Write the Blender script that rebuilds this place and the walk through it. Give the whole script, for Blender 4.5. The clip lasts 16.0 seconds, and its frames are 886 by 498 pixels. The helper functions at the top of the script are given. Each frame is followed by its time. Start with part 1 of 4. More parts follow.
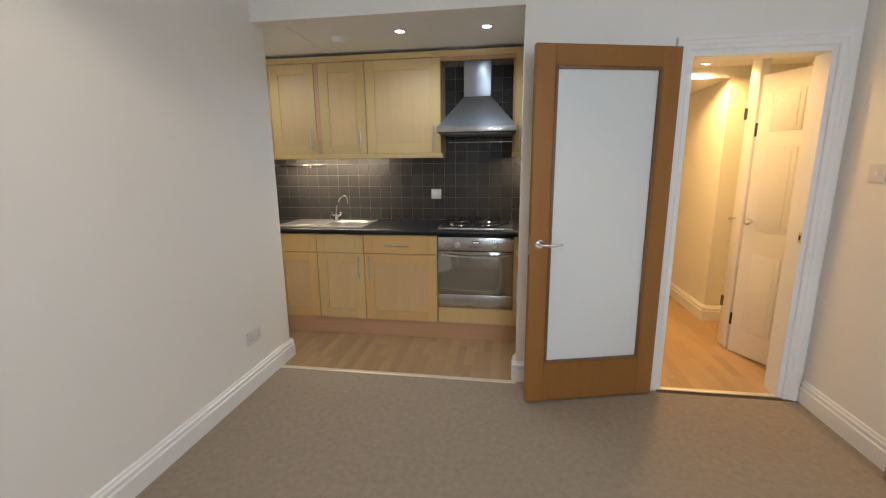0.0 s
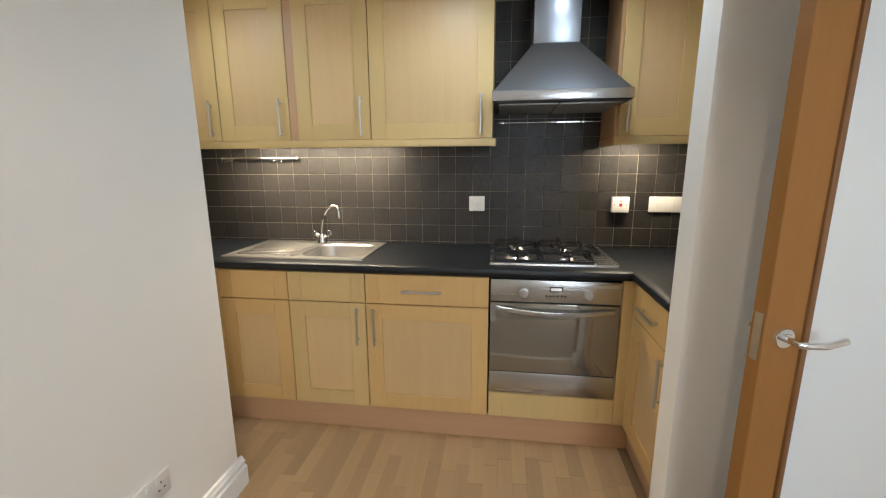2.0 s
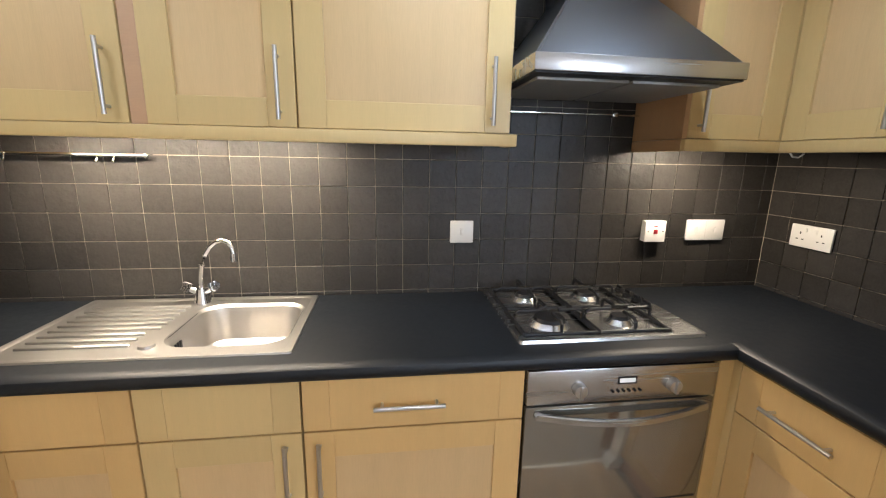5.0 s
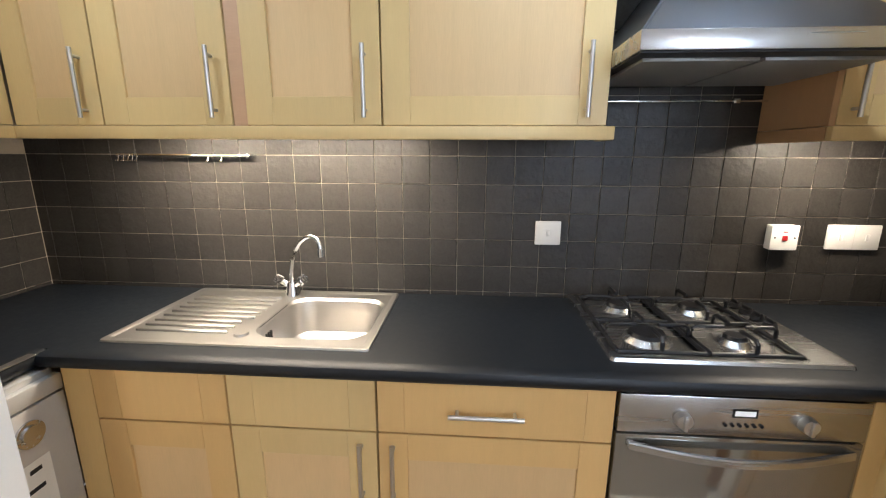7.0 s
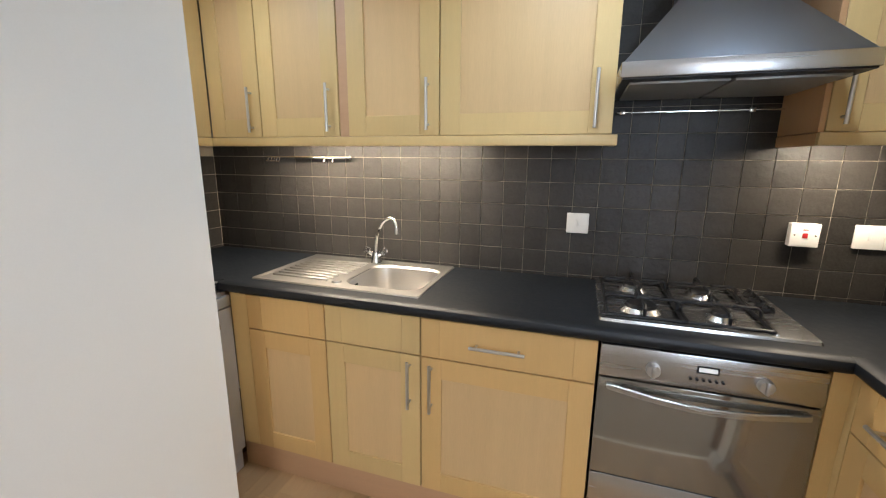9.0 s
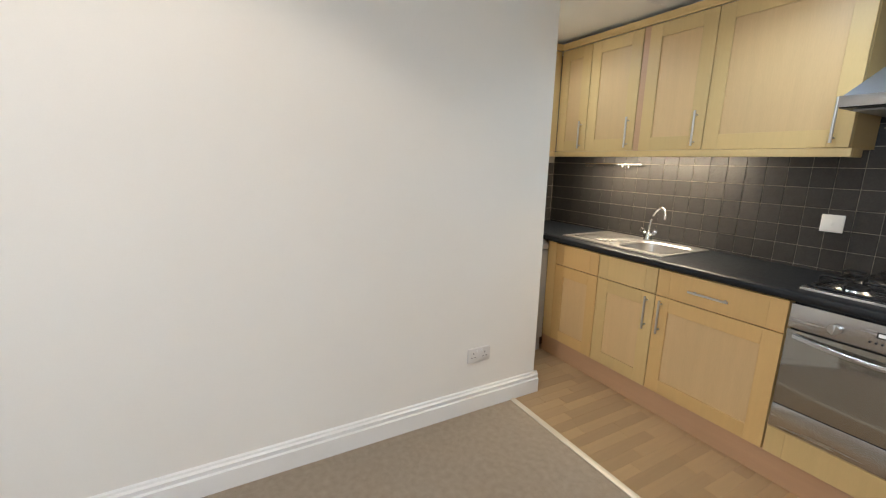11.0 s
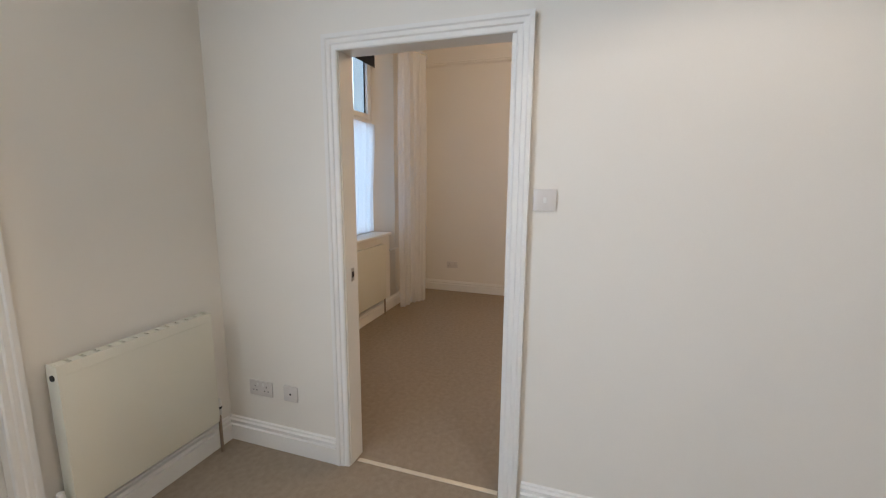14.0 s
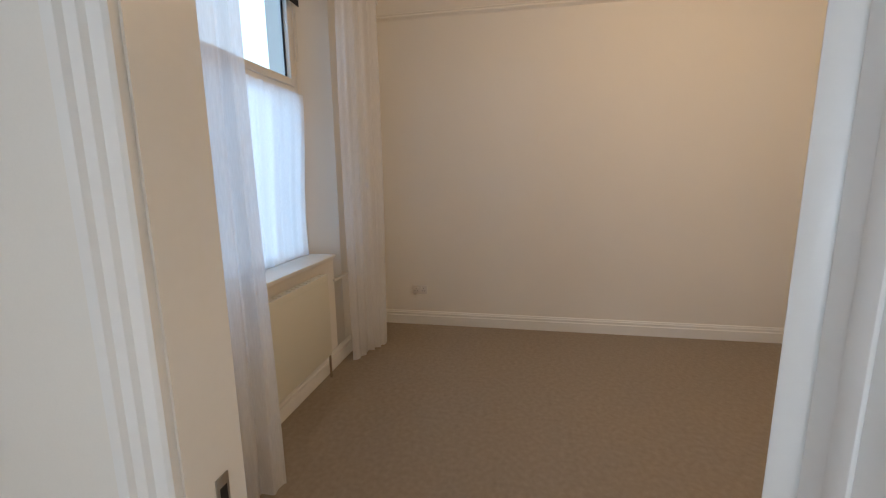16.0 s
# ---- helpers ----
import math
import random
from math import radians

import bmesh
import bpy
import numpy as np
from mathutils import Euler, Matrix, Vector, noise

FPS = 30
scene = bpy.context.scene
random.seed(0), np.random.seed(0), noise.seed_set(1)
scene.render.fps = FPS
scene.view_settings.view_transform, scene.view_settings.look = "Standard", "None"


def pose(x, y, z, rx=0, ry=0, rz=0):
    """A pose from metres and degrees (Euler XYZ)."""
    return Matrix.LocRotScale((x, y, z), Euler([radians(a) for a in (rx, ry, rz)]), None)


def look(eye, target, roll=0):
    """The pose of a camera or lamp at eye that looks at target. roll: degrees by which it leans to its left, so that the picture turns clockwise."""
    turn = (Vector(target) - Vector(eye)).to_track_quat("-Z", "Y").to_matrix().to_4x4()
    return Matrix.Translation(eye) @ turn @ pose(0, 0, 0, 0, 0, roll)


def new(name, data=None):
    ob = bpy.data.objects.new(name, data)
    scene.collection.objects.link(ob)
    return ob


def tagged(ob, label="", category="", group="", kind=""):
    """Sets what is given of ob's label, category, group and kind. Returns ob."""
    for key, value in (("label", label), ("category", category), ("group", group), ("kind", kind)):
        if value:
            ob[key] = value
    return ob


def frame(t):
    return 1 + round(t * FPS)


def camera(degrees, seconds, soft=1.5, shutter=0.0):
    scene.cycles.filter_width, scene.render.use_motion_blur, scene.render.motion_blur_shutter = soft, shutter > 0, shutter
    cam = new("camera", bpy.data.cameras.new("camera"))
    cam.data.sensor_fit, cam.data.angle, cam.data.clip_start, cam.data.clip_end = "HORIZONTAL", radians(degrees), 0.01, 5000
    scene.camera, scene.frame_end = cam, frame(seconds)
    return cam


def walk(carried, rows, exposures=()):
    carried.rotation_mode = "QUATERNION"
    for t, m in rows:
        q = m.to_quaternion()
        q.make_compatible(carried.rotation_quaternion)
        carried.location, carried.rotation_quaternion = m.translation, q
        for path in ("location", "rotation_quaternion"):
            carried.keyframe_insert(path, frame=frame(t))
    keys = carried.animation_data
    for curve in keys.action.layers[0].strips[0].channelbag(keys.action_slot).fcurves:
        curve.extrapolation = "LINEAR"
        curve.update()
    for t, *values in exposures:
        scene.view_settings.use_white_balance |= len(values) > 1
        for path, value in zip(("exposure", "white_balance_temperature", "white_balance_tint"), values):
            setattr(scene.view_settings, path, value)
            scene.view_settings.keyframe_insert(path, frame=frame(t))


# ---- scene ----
cam = camera(93.7, 16.0, soft=1.2)
PATH = [
    (0, (0.155, 0.032, 1.405), (-0.145, 1.97, 1.011), -0.5),
    (0.3, (0.079, 0.207, 1.41), (-0.206, 2.143, 0.999), -0.9),
    (0.5, (0.04, 0.335, 1.404), (-0.253, 2.268, 0.984), -0.9),
    (1, (-0.085, 0.675, 1.394), (-0.4, 2.606, 0.983), -0.3),
    (1.5, (-0.23, 1.015, 1.384), (-0.508, 2.95, 0.962), -0.1),
    (2, (-0.337, 1.318, 1.385), (-0.608, 3.258, 0.981), -0.3),
    (2.5, (-0.456, 1.607, 1.405), (-0.657, 3.56, 1.024), -0.0),
    (3, (-0.555, 1.814, 1.416), (-0.572, 3.777, 1.031), -0.2),
    (5.5, (-0.766, 2.208, 1.434), (-0.498, 4.141, 0.994), 1.2),
    (6, (-0.749, 2.223, 1.432), (-0.614, 4.168, 0.985), 0.9),
    (6.5, (-0.743, 2.248, 1.426), (-0.747, 4.197, 0.979), 0.6),
    (7, (-0.75, 2.248, 1.426), (-0.883, 4.194, 0.985), 0.3),
    (7.5, (-0.732, 2.241, 1.43), (-0.974, 4.179, 0.998), 0.1),
    (8, (-0.698, 2.184, 1.433), (-1.031, 4.109, 1.004), 0.1),
    (10.5, (0.152, 1.256, 1.403), (-1.253, 2.618, 0.99), 1.5),
    (11, (0.373, 1.077, 1.41), (-1.337, 2.029, 0.999), 1.3),
    (11.5, (0.517, 0.94, 1.462), (-1.387, 1.41, 1.069), -0.6),
    (12, (0.628, 0.806, 1.478), (-1.338, 0.843, 1.111), -0.4),
    (12.5, (0.694, 0.713, 1.468), (-1.255, 0.421, 1.125), -0.1),
    (13, (0.664, 0.634, 1.462), (-1.242, 0.129, 1.128), 0.3),
    (13.5, (0.523, 0.526, 1.448), (-1.354, -0.08, 1.116), 0.7),
    (14, (0.26, 0.354, 1.466), (-1.611, -0.275, 1.142), 0.4),
    (14.5, (-0.036, 0.164, 1.448), (-1.919, -0.429, 1.126), 0.1),
    (15, (-0.356, -0.03, 1.461), (-2.261, -0.545, 1.14), -0.3),
    (15.5, (-0.72, -0.167, 1.46), (-2.645, -0.601, 1.136), -0.7),
    (16, (-1.03, -0.285, 1.465), (-2.966, -0.651, 1.125), -0.7),
]
walk(cam, [(t, look(eye, target, roll)) for t, eye, target, roll in PATH],
     [(0, -0.3, 6450, 14), (1.0, -0.2, 6400, 12), (1.5, -0.03, 6350, 11), (3, 0.22, 6350, 14), (5.5, 0.38, 6050, 15), (8, 0.38, 6000, 14), (10.5, 0.12, 6350, 13), (11, 0.17, 6300, 12),
      (11.5, -0.12, 6250, 11), (12, -0.25, 6250, 12), (13, -0.25, 6250, 13), (14.5, -0.25, 6200, 13), (15.5, -0.2, 6200, 13), (16, -0.3, 6100, 12)])

# ---- world and large lights ----
world = bpy.data.worlds.new("world")
scene.world = world
world.use_nodes = True
wn = world.node_tree.nodes
sky = wn.new("ShaderNodeTexSky")
sky.sky_type = "NISHITA"
sky.sun_disc = False
sky.sun_elevation, sky.sun_rotation = radians(42), radians(-18)
wn["Background"].inputs[1].default_value = 0.15
world.node_tree.links.new(sky.outputs[0], wn["Background"].inputs[0])


def lamp(name, kind, m, energy, colour, **more):
    data = bpy.data.lights.new(name, kind)
    data.energy, data.color = energy, colour
    for key, value in more.items():
        setattr(data, key, value)
    ob = new(name, data)
    ob.matrix_world = m
    return ob


lamp("sun", "SUN", look((0, 0, 9), (0.8, -2.5, 6.6)), 3.0, (1.0, 0.95, 0.88), angle=radians(10))
# daylight through the living room window, the bedroom window and the hall
lamp("living_window_daylight", "AREA", look((1.05, -1.52, 1.75), (0.2, 1.5, 1.1)), 45, (0.74, 0.87, 1.0), shape="RECTANGLE", size=1.0, size_y=1.4)
lamp("bedroom_window_daylight", "AREA", look((-3.4, -2.75, 2.2), (-3.4, 0.5, 2.0)), 84, (0.48, 0.74, 1.0), shape="RECTANGLE", size=3.2, size_y=3.6)
# recessed ceiling lamps, three of them added unseen as fill
WARM, COOL = (1.0, 0.80, 0.58), (0.74, 0.88, 1.0)
lamp("living_downlight_glow", "SPOT", look((-0.385, 0.84, 2.785), (-0.385, 0.84, 0)), 46, (1.0, 0.84, 0.66), spot_size=radians(122), spot_blend=0.3, shadow_soft_size=0.04)
# added fill: an unseen second spot that brightens the pier and west wall
lamp("living_downlight_glow", "SPOT", look((0.3, -0.5, 2.785), (0.3, -0.5, 0)), 30, (1.0, 0.84, 0.66), spot_size=radians(172), spot_blend=0.6, shadow_soft_size=0.04)
# the spot at -1.77 is unseen, added to lift the left-hand cabinets
for sx in (-1.77, -0.59, 0.0):
    lamp("kitchen_downlight_glow", "SPOT", look((sx, 3.0, 2.275), (sx, 3.0, 0)), 15 if sx > -1 else 12, COOL, spot_size=radians(165), spot_blend=0.8, shadow_soft_size=0.03)
lamp("hall_downlight_glow", "SPOT", look((1.69, 3.83, 2.165), (1.69, 3.83, 0)), 100, (1.0, 0.60, 0.20), spot_size=radians(160), spot_blend=0.5, shadow_soft_size=0.04)
# unseen nearer spot, added to brighten the hall and its white door
lamp("hall_downlight_glow", "SPOT", look((1.3, 3.1, 2.165), (1.3, 3.1, 0)), 42, (1.0, 0.62, 0.24), spot_size=radians(160), spot_blend=0.5, shadow_soft_size=0.04)
lamp("bedroom_ceiling_glow", "POINT", look((-3.0, 0.9, 2.75), (-3.0, 0.9, 0)), 50, (1.0, 0.68, 0.38), shadow_soft_size=0.12)
for ux, e in ((-1.42, 17.0), (0.36, 5.0)):
    lamp("under_cabinet_glow", "AREA", look((ux, 3.55, 1.488), (ux, 3.64, 0.9)), e, (1.0, 0.84, 0.60), shape="RECTANGLE", size=0.9 if ux < 0 else 0.2, size_y=0.04)


# ---- materials ----
def rgb(c):
    return (*c, 1.0)


def material(name, colour, rough=0.6, metal=0.0, vary=0.08, scale=12.0, fine=180.0, bump=0.0, stretch=(1, 1, 1), per="", spread=0.12, spec=0.5, coarse_bump=0.0, bump_dist=0.002, gloss_vary=0.08):
    """Noise at two scales over a base colour; per: '' | 'island' | 'object' adds a tint from piece to piece."""
    mat = bpy.data.materials.new(name)
    mat.use_nodes = True
    nt = mat.node_tree
    n, l = nt.nodes, nt.links
    b = n["Principled BSDF"]
    b.inputs["Metallic"].default_value = metal
    b.inputs["Specular IOR Level"].default_value = spec
    tc = n.new("ShaderNodeTexCoord")
    mp = n.new("ShaderNodeMapping")
    mp.inputs["Scale"].default_value = stretch
    l.new(tc.outputs["Object"], mp.inputs[0])
    big = n.new("ShaderNodeTexNoise")
    big.inputs["Scale"].default_value, big.inputs["Detail"].default_value = scale, 4
    small = n.new("ShaderNodeTexNoise")
    small.inputs["Scale"].default_value, small.inputs["Detail"].default_value = fine, 3
    for t in (big, small):
        l.new(mp.outputs[0], t.inputs["Vector"])
    add = n.new("ShaderNodeMath")
    add.operation = "ADD"
    l.new(big.outputs[0], add.inputs[0])
    l.new(small.outputs[0], add.inputs[1])
    last = add
    if per:
        rnd = n.new("ShaderNodeNewGeometry" if per == "island" else "ShaderNodeObjectInfo")
        mul = n.new("ShaderNodeMath")
        mul.operation = "MULTIPLY_ADD"
        mul.inputs[1].default_value = spread / max(vary, 0.001)
        l.new(rnd.outputs["Random Per Island" if per == "island" else "Random"], mul.inputs[0])
        l.new(last.outputs[0], mul.inputs[2])
        last = mul
    ramp = n.new("ShaderNodeMapRange")
    top = 2.0 + (spread / max(vary, 0.001) if per else 0)
    ramp.inputs["From Min"].default_value, ramp.inputs["From Max"].default_value = 0.5, top - 0.5
    span = vary + (spread if per else 0)
    ramp.inputs["To Min"].default_value, ramp.inputs["To Max"].default_value = 1 - span, 1 + span
    l.new(last.outputs[0], ramp.inputs["Value"])
    mix = n.new("ShaderNodeVectorMath")
    mix.operation = "SCALE"
    mix.inputs[0].default_value = colour
    l.new(ramp.outputs[0], mix.inputs["Scale"])
    l.new(mix.outputs[0], b.inputs["Base Color"])
    rr = n.new("ShaderNodeMapRange")
    rr.inputs["To Min"].default_value, rr.inputs["To Max"].default_value = max(0.02, rough - gloss_vary), min(1, rough + gloss_vary)
    l.new(big.outputs[0], rr.inputs["Value"])
    l.new(rr.outputs[0], b.inputs["Roughness"])
    if bump or coarse_bump:
        bn = n.new("ShaderNodeBump")
        bn.inputs["Strength"].default_value = bump or coarse_bump
        bn.inputs["Distance"].default_value = bump_dist
        l.new((small if bump else big).outputs[0], bn.inputs["Height"])
        l.new(bn.outputs[0], b.inputs["Normal"])
    return mat


def glow(name, colour, strength):
    mat = bpy.data.materials.new(name)
    mat.use_nodes = True
    b = mat.node_tree.nodes["Principled BSDF"]
    b.inputs["Emission Color"].default_value = rgb(colour)
    b.inputs["Emission Strength"].default_value = strength
    return mat


M_WALL = material("wall_paint", (0.79, 0.76, 0.70), 0.75, vary=0.02, scale=2.5, fine=260, bump=0.12, bump_dist=0.0006)
M_TRIM = material("white_gloss_paint", (0.80, 0.79, 0.76), 0.35, vary=0.02, scale=5, fine=60, bump=0.05)
M_CEIL = material("ceiling_paint", (0.78, 0.77, 0.74), 0.8, vary=0.03, scale=3, fine=120, bump=0.1)
M_CARPET = material("carpet", (0.37, 0.305, 0.235), 0.95, vary=0.22, scale=32, fine=300, bump=1.0, bump_dist=0.007, spec=0.1)
M_BEECH = material("beech_foil", (0.60, 0.425, 0.184), 0.42, vary=0.06, scale=7, fine=90, stretch=(6, 6, 0.35), per="object", spread=0.05, bump=0.03)
M_BEECH_WARM = material("beech_foil_warm", (0.60, 0.385, 0.150), 0.42, vary=0.06, scale=7, fine=90, stretch=(6, 6, 0.35), per="object", spread=0.05, bump=0.03)
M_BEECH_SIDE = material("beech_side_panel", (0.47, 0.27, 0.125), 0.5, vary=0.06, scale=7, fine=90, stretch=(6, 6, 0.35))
M_PLINTH = material("plinth_foil", (0.50, 0.30, 0.165), 0.45, vary=0.07, scale=6, fine=80, stretch=(0.4, 6, 6))
M_LAMINATE = material("laminate_strip", (0.45, 0.295, 0.15), 0.38, vary=0.10, scale=6, fine=110, stretch=(7, 0.5, 7), per="object", spread=0.13, bump=0.03)
M_UNDERLAY = material("laminate_joint", (0.22, 0.14, 0.07), 0.7)
M_WORKTOP = material("dark_laminate_worktop", (0.007, 0.009, 0.012), 0.44, spec=0.35, vary=0.55, scale=60, fine=420, bump=0.15, bump_dist=0.0006)
M_TILE = material("slate_tile", (0.032, 0.029, 0.026), 0.42, spec=0.3, vary=0.5, scale=30, fine=170, per="object", spread=0.2, coarse_bump=0.8, bump_dist=0.005)
M_GROUT = material("tile_grout", (0.35, 0.30, 0.235), 0.85, vary=0.1, scale=20)
M_STEEL = material("brushed_steel", (0.50, 0.50, 0.50), 0.27, 1.0, vary=0.02, scale=5, fine=160, stretch=(0.3, 8, 8), gloss_vary=0.02)
M_SINK = material("sink_steel", (0.56, 0.54, 0.51), 0.36, 1.0, vary=0.04, scale=8, fine=200)
M_HOOD = material("hood_steel", (0.33, 0.36, 0.40), 0.30, 1.0, vary=0.0, scale=2, fine=20, gloss_vary=0.0)
M_SILVER = material("silver_enamel", (0.50, 0.49, 0.47), 0.35, 0.35, vary=0.04)
M_BEECH_PANEL = material("beech_panel_foil", (0.61, 0.415, 0.202), 0.42, vary=0.07, scale=5, fine=90, stretch=(6, 6, 0.3), per="object", spread=0.06, bump=0.03)
M_CHROME = material("chrome", (0.80, 0.80, 0.80), 0.10, 1.0, vary=0.02)
M_NICKEL = material("satin_nickel", (0.58, 0.57, 0.55), 0.32, 1.0, vary=0.03)
M_BLACK = material("black_enamel", (0.010, 0.010, 0.011), 0.42, spec=0.3, vary=0.2)
M_DARK = material("dark_recess", (0.02, 0.02, 0.02), 0.7, vary=0.2)
M_OVENGLASS = material("oven_glass", (0.30, 0.285, 0.25), 0.09, 0.75, vary=0.03, spec=1.0)
M_FILTER = material("hood_filter", (0.30, 0.30, 0.29), 0.45, 0.6, vary=0.15, scale=60)
M_OAK = material("oak_door", (0.28, 0.128, 0.034), 0.42, spec=0.3, vary=0.10, scale=6, fine=110, stretch=(7, 7, 0.4), per="object", spread=0.05, bump=0.05)
M_OAK_DARK = material("oak_bead", (0.19, 0.085, 0.028), 0.4, vary=0.1, scale=6, fine=110, stretch=(7, 7, 0.4))
M_PLASTIC = material("white_plastic", (0.76, 0.75, 0.72), 0.35, vary=0.02)
M_GREYPLATE = material("socket_plate", (0.66, 0.63, 0.60), 0.4, vary=0.02)
M_RED = material("red_switch", (0.40, 0.015, 0.015), 0.35)
M_RADIATOR = material("radiator_enamel", (0.70, 0.68, 0.58), 0.4, vary=0.02, scale=4)
M_HINGE = material("aged_hinge_steel", (0.16, 0.15, 0.14), 0.45, 0.8, vary=0.12)
M_COPPER = material("tarnished_pipe", (0.33, 0.26, 0.20), 0.45, 0.8, vary=0.15)
M_STRIP = material("threshold_metal", (0.80, 0.74, 0.62), 0.5, 0.6, vary=0.1, scale=30)
M_STICKER = material("paper_sticker", (0.72, 0.70, 0.64), 0.6, vary=0.05)
M_BLUE = material("sticker_blue", (0.12, 0.28, 0.50), 0.6)
M_BLIND = material("blackout_fabric", (0.012, 0.012, 0.018), 0.8, vary=0.1)
M_STONE = material("outside_render", (0.62, 0.60, 0.52), 0.9, vary=0.1, scale=3, fine=60, bump=0.3)
M_LENS_COOL = glow("cool_lamp_face", (0.80, 0.92, 1.0), 14)
M_LENS_WARM = glow("warm_lamp_face", (1.0, 0.82, 0.55), 10)
M_DISPLAY = glow("oven_display", (0.75, 0.78, 0.70), 0.35)

M_FROST = bpy.data.materials.new("frosted_glass")
M_FROST.use_nodes = True
fb = M_FROST.node_tree.nodes["Principled BSDF"]
fb.inputs["Base Color"].default_value = (0.84, 0.87, 0.86, 1)
fb.inputs["Roughness"].default_value = 0.28
fb.inputs["Transmission Weight"].default_value = 0.2
fb.inputs["IOR"].default_value = 1.45

M_PANE = bpy.data.materials.new("window_glass")
M_PANE.use_nodes = True
pb = M_PANE.node_tree.nodes["Principled BSDF"]
pb.inputs["Roughness"].default_value = 0.02
pb.inputs["Transmission Weight"].default_value = 1.0
pb.inputs["IOR"].default_value = 1.05

M_KNOB = bpy.data.materials.new("clear_acrylic")
M_KNOB.use_nodes = True
kb = M_KNOB.node_tree.nodes["Principled BSDF"]
kb.inputs["Base Color"].default_value = (0.9, 0.9, 0.92, 1)
kb.inputs["Roughness"].default_value = 0.08
kb.inputs["Transmission Weight"].default_value = 1.0


def sheer(name, clear):
    mat = bpy.data.materials.new(name)
    mat.use_nodes = True
    n, l = mat.node_tree.nodes, mat.node_tree.links
    out = n["Material Output"]
    tr, di, cl = n.new("ShaderNodeBsdfTranslucent"), n.new("ShaderNodeBsdfDiffuse"), n.new("ShaderNodeBsdfTransparent")
    tr.inputs[0].default_value = di.inputs[0].default_value = (0.86, 0.87, 0.90, 1)
    weave = n.new("ShaderNodeTexNoise")
    weave.inputs["Scale"].default_value = 60
    mr = n.new("ShaderNodeMapRange")
    mr.inputs["To Min"].default_value, mr.inputs["To Max"].default_value = clear - 0.08, clear + 0.08
    l.new(weave.outputs[0], mr.inputs["Value"])
    a, b = n.new("ShaderNodeMixShader"), n.new("ShaderNodeMixShader")
    a.inputs[0].default_value = 0.5
    l.new(di.outputs[0], a.inputs[1])
    l.new(tr.outputs[0], a.inputs[2])
    l.new(mr.outputs[0], b.inputs[0])
    l.new(a.outputs[0], b.inputs[1])
    l.new(cl.outputs[0], b.inputs[2])
    l.new(b.outputs[0], out.inputs[0])
    return mat


M_VOILE, M_NET = sheer("white_voile", 0.22), sheer("net_fabric", 0.12)


# ---- building helpers ----
def bx(bm, x0, x1, y0, y1, z0, z1, bev=0.0, seg=2):
    """A box, with rounded edges where bev is given."""
    r = bmesh.ops.create_cube(bm, size=1)
    bmesh.ops.transform(bm, matrix=Matrix.Translation(((x0 + x1) / 2, (y0 + y1) / 2, (z0 + z1) / 2)) @ Matrix.Diagonal((abs(x1 - x0), abs(y1 - y0), abs(z1 - z0), 1)), verts=r["verts"])
    if bev:
        es = list({e for v in r["verts"] for e in v.link_edges})
        bmesh.ops.bevel(bm, geom=es, offset=bev, segments=seg, affect="EDGES", profile=0.5)
    return bm


def box(*a, **k):
    return bx(bmesh.new(), *a, **k)


def cy(bm, p0, p1, r, r2=None, seg=20):
    """A rod or cone from p0 to p1."""
    p0, p1 = Vector(p0), Vector(p1)
    q = (p1 - p0).to_track_quat("Z", "Y").to_matrix().to_4x4()
    bmesh.ops.create_cone(bm, cap_ends=True, segments=seg, radius1=r, radius2=r if r2 is None else r2, depth=(p1 - p0).length, matrix=Matrix.Translation((p0 + p1) / 2) @ q)
    return bm


def rod(*a, **k):
    return cy(bmesh.new(), *a, **k)


def tube(bm, pts, r, seg=10):
    """A round bar along a line of points."""
    pts = [Vector(p) for p in pts]
    rings = []
    for i, p in enumerate(pts):
        d = (pts[min(i + 1, len(pts) - 1)] - pts[max(i - 1, 0)]).normalized()
        up = Vector((0, 0, 1)) if abs(d.z) < 0.95 else Vector((1, 0, 0))
        a = d.cross(up).normalized()
        b = a.cross(d)
        rings.append([bm.verts.new(p + r * (math.cos(t) * a + math.sin(t) * b)) for t in (2 * math.pi * k / seg for k in range(seg))])
    for u, v in zip(rings, rings[1:]):
        for k in range(seg):
            bm.faces.new((u[k], u[(k + 1) % seg], v[(k + 1) % seg], v[k]))
    bm.faces.new(rings[0])
    bm.faces.new(rings[-1][::-1])
    bmesh.ops.recalc_face_normals(bm, faces=bm.faces)
    return bm


def extrude_profile(bm, prof, p0, p1, out):
    """A moulding: prof is (out, up) pairs, run from p0 to p1, facing the way out."""
    p0, p1, out = Vector(p0), Vector(p1), Vector(out)
    up = (p1 - p0).cross(out).normalized()
    if up.z < -0.5:
        up = -up
    a = [bm.verts.new(p0 + out * u + up * v) for u, v in prof]
    b = [bm.verts.new(p1 + out * u + up * v) for u, v in prof]
    for k in range(len(prof)):
        j = (k + 1) % len(prof)
        bm.faces.new((a[k], a[j], b[j], b[k]))
    bm.faces.new(a)
    bm.faces.new(b[::-1])
    bmesh.ops.recalc_face_normals(bm, faces=bm.faces)
    return bm


def mesh_of(bm, name, mat):
    me = bpy.data.meshes.new(name)
    bm.to_mesh(me)
    bm.free()
    me.materials.append(mat)
    me.polygons.foreach_set("use_smooth", [True] * len(me.polygons))
    me.set_sharp_from_angle(angle=radians(32))
    return me


def part(name, bm, mat, parent=None, label="", m=None):
    ob = new(name, mesh_of(bm, name, mat))
    ob.parent = parent
    if m is not None:
        ob.matrix_basis = m
    return tagged(ob, label)


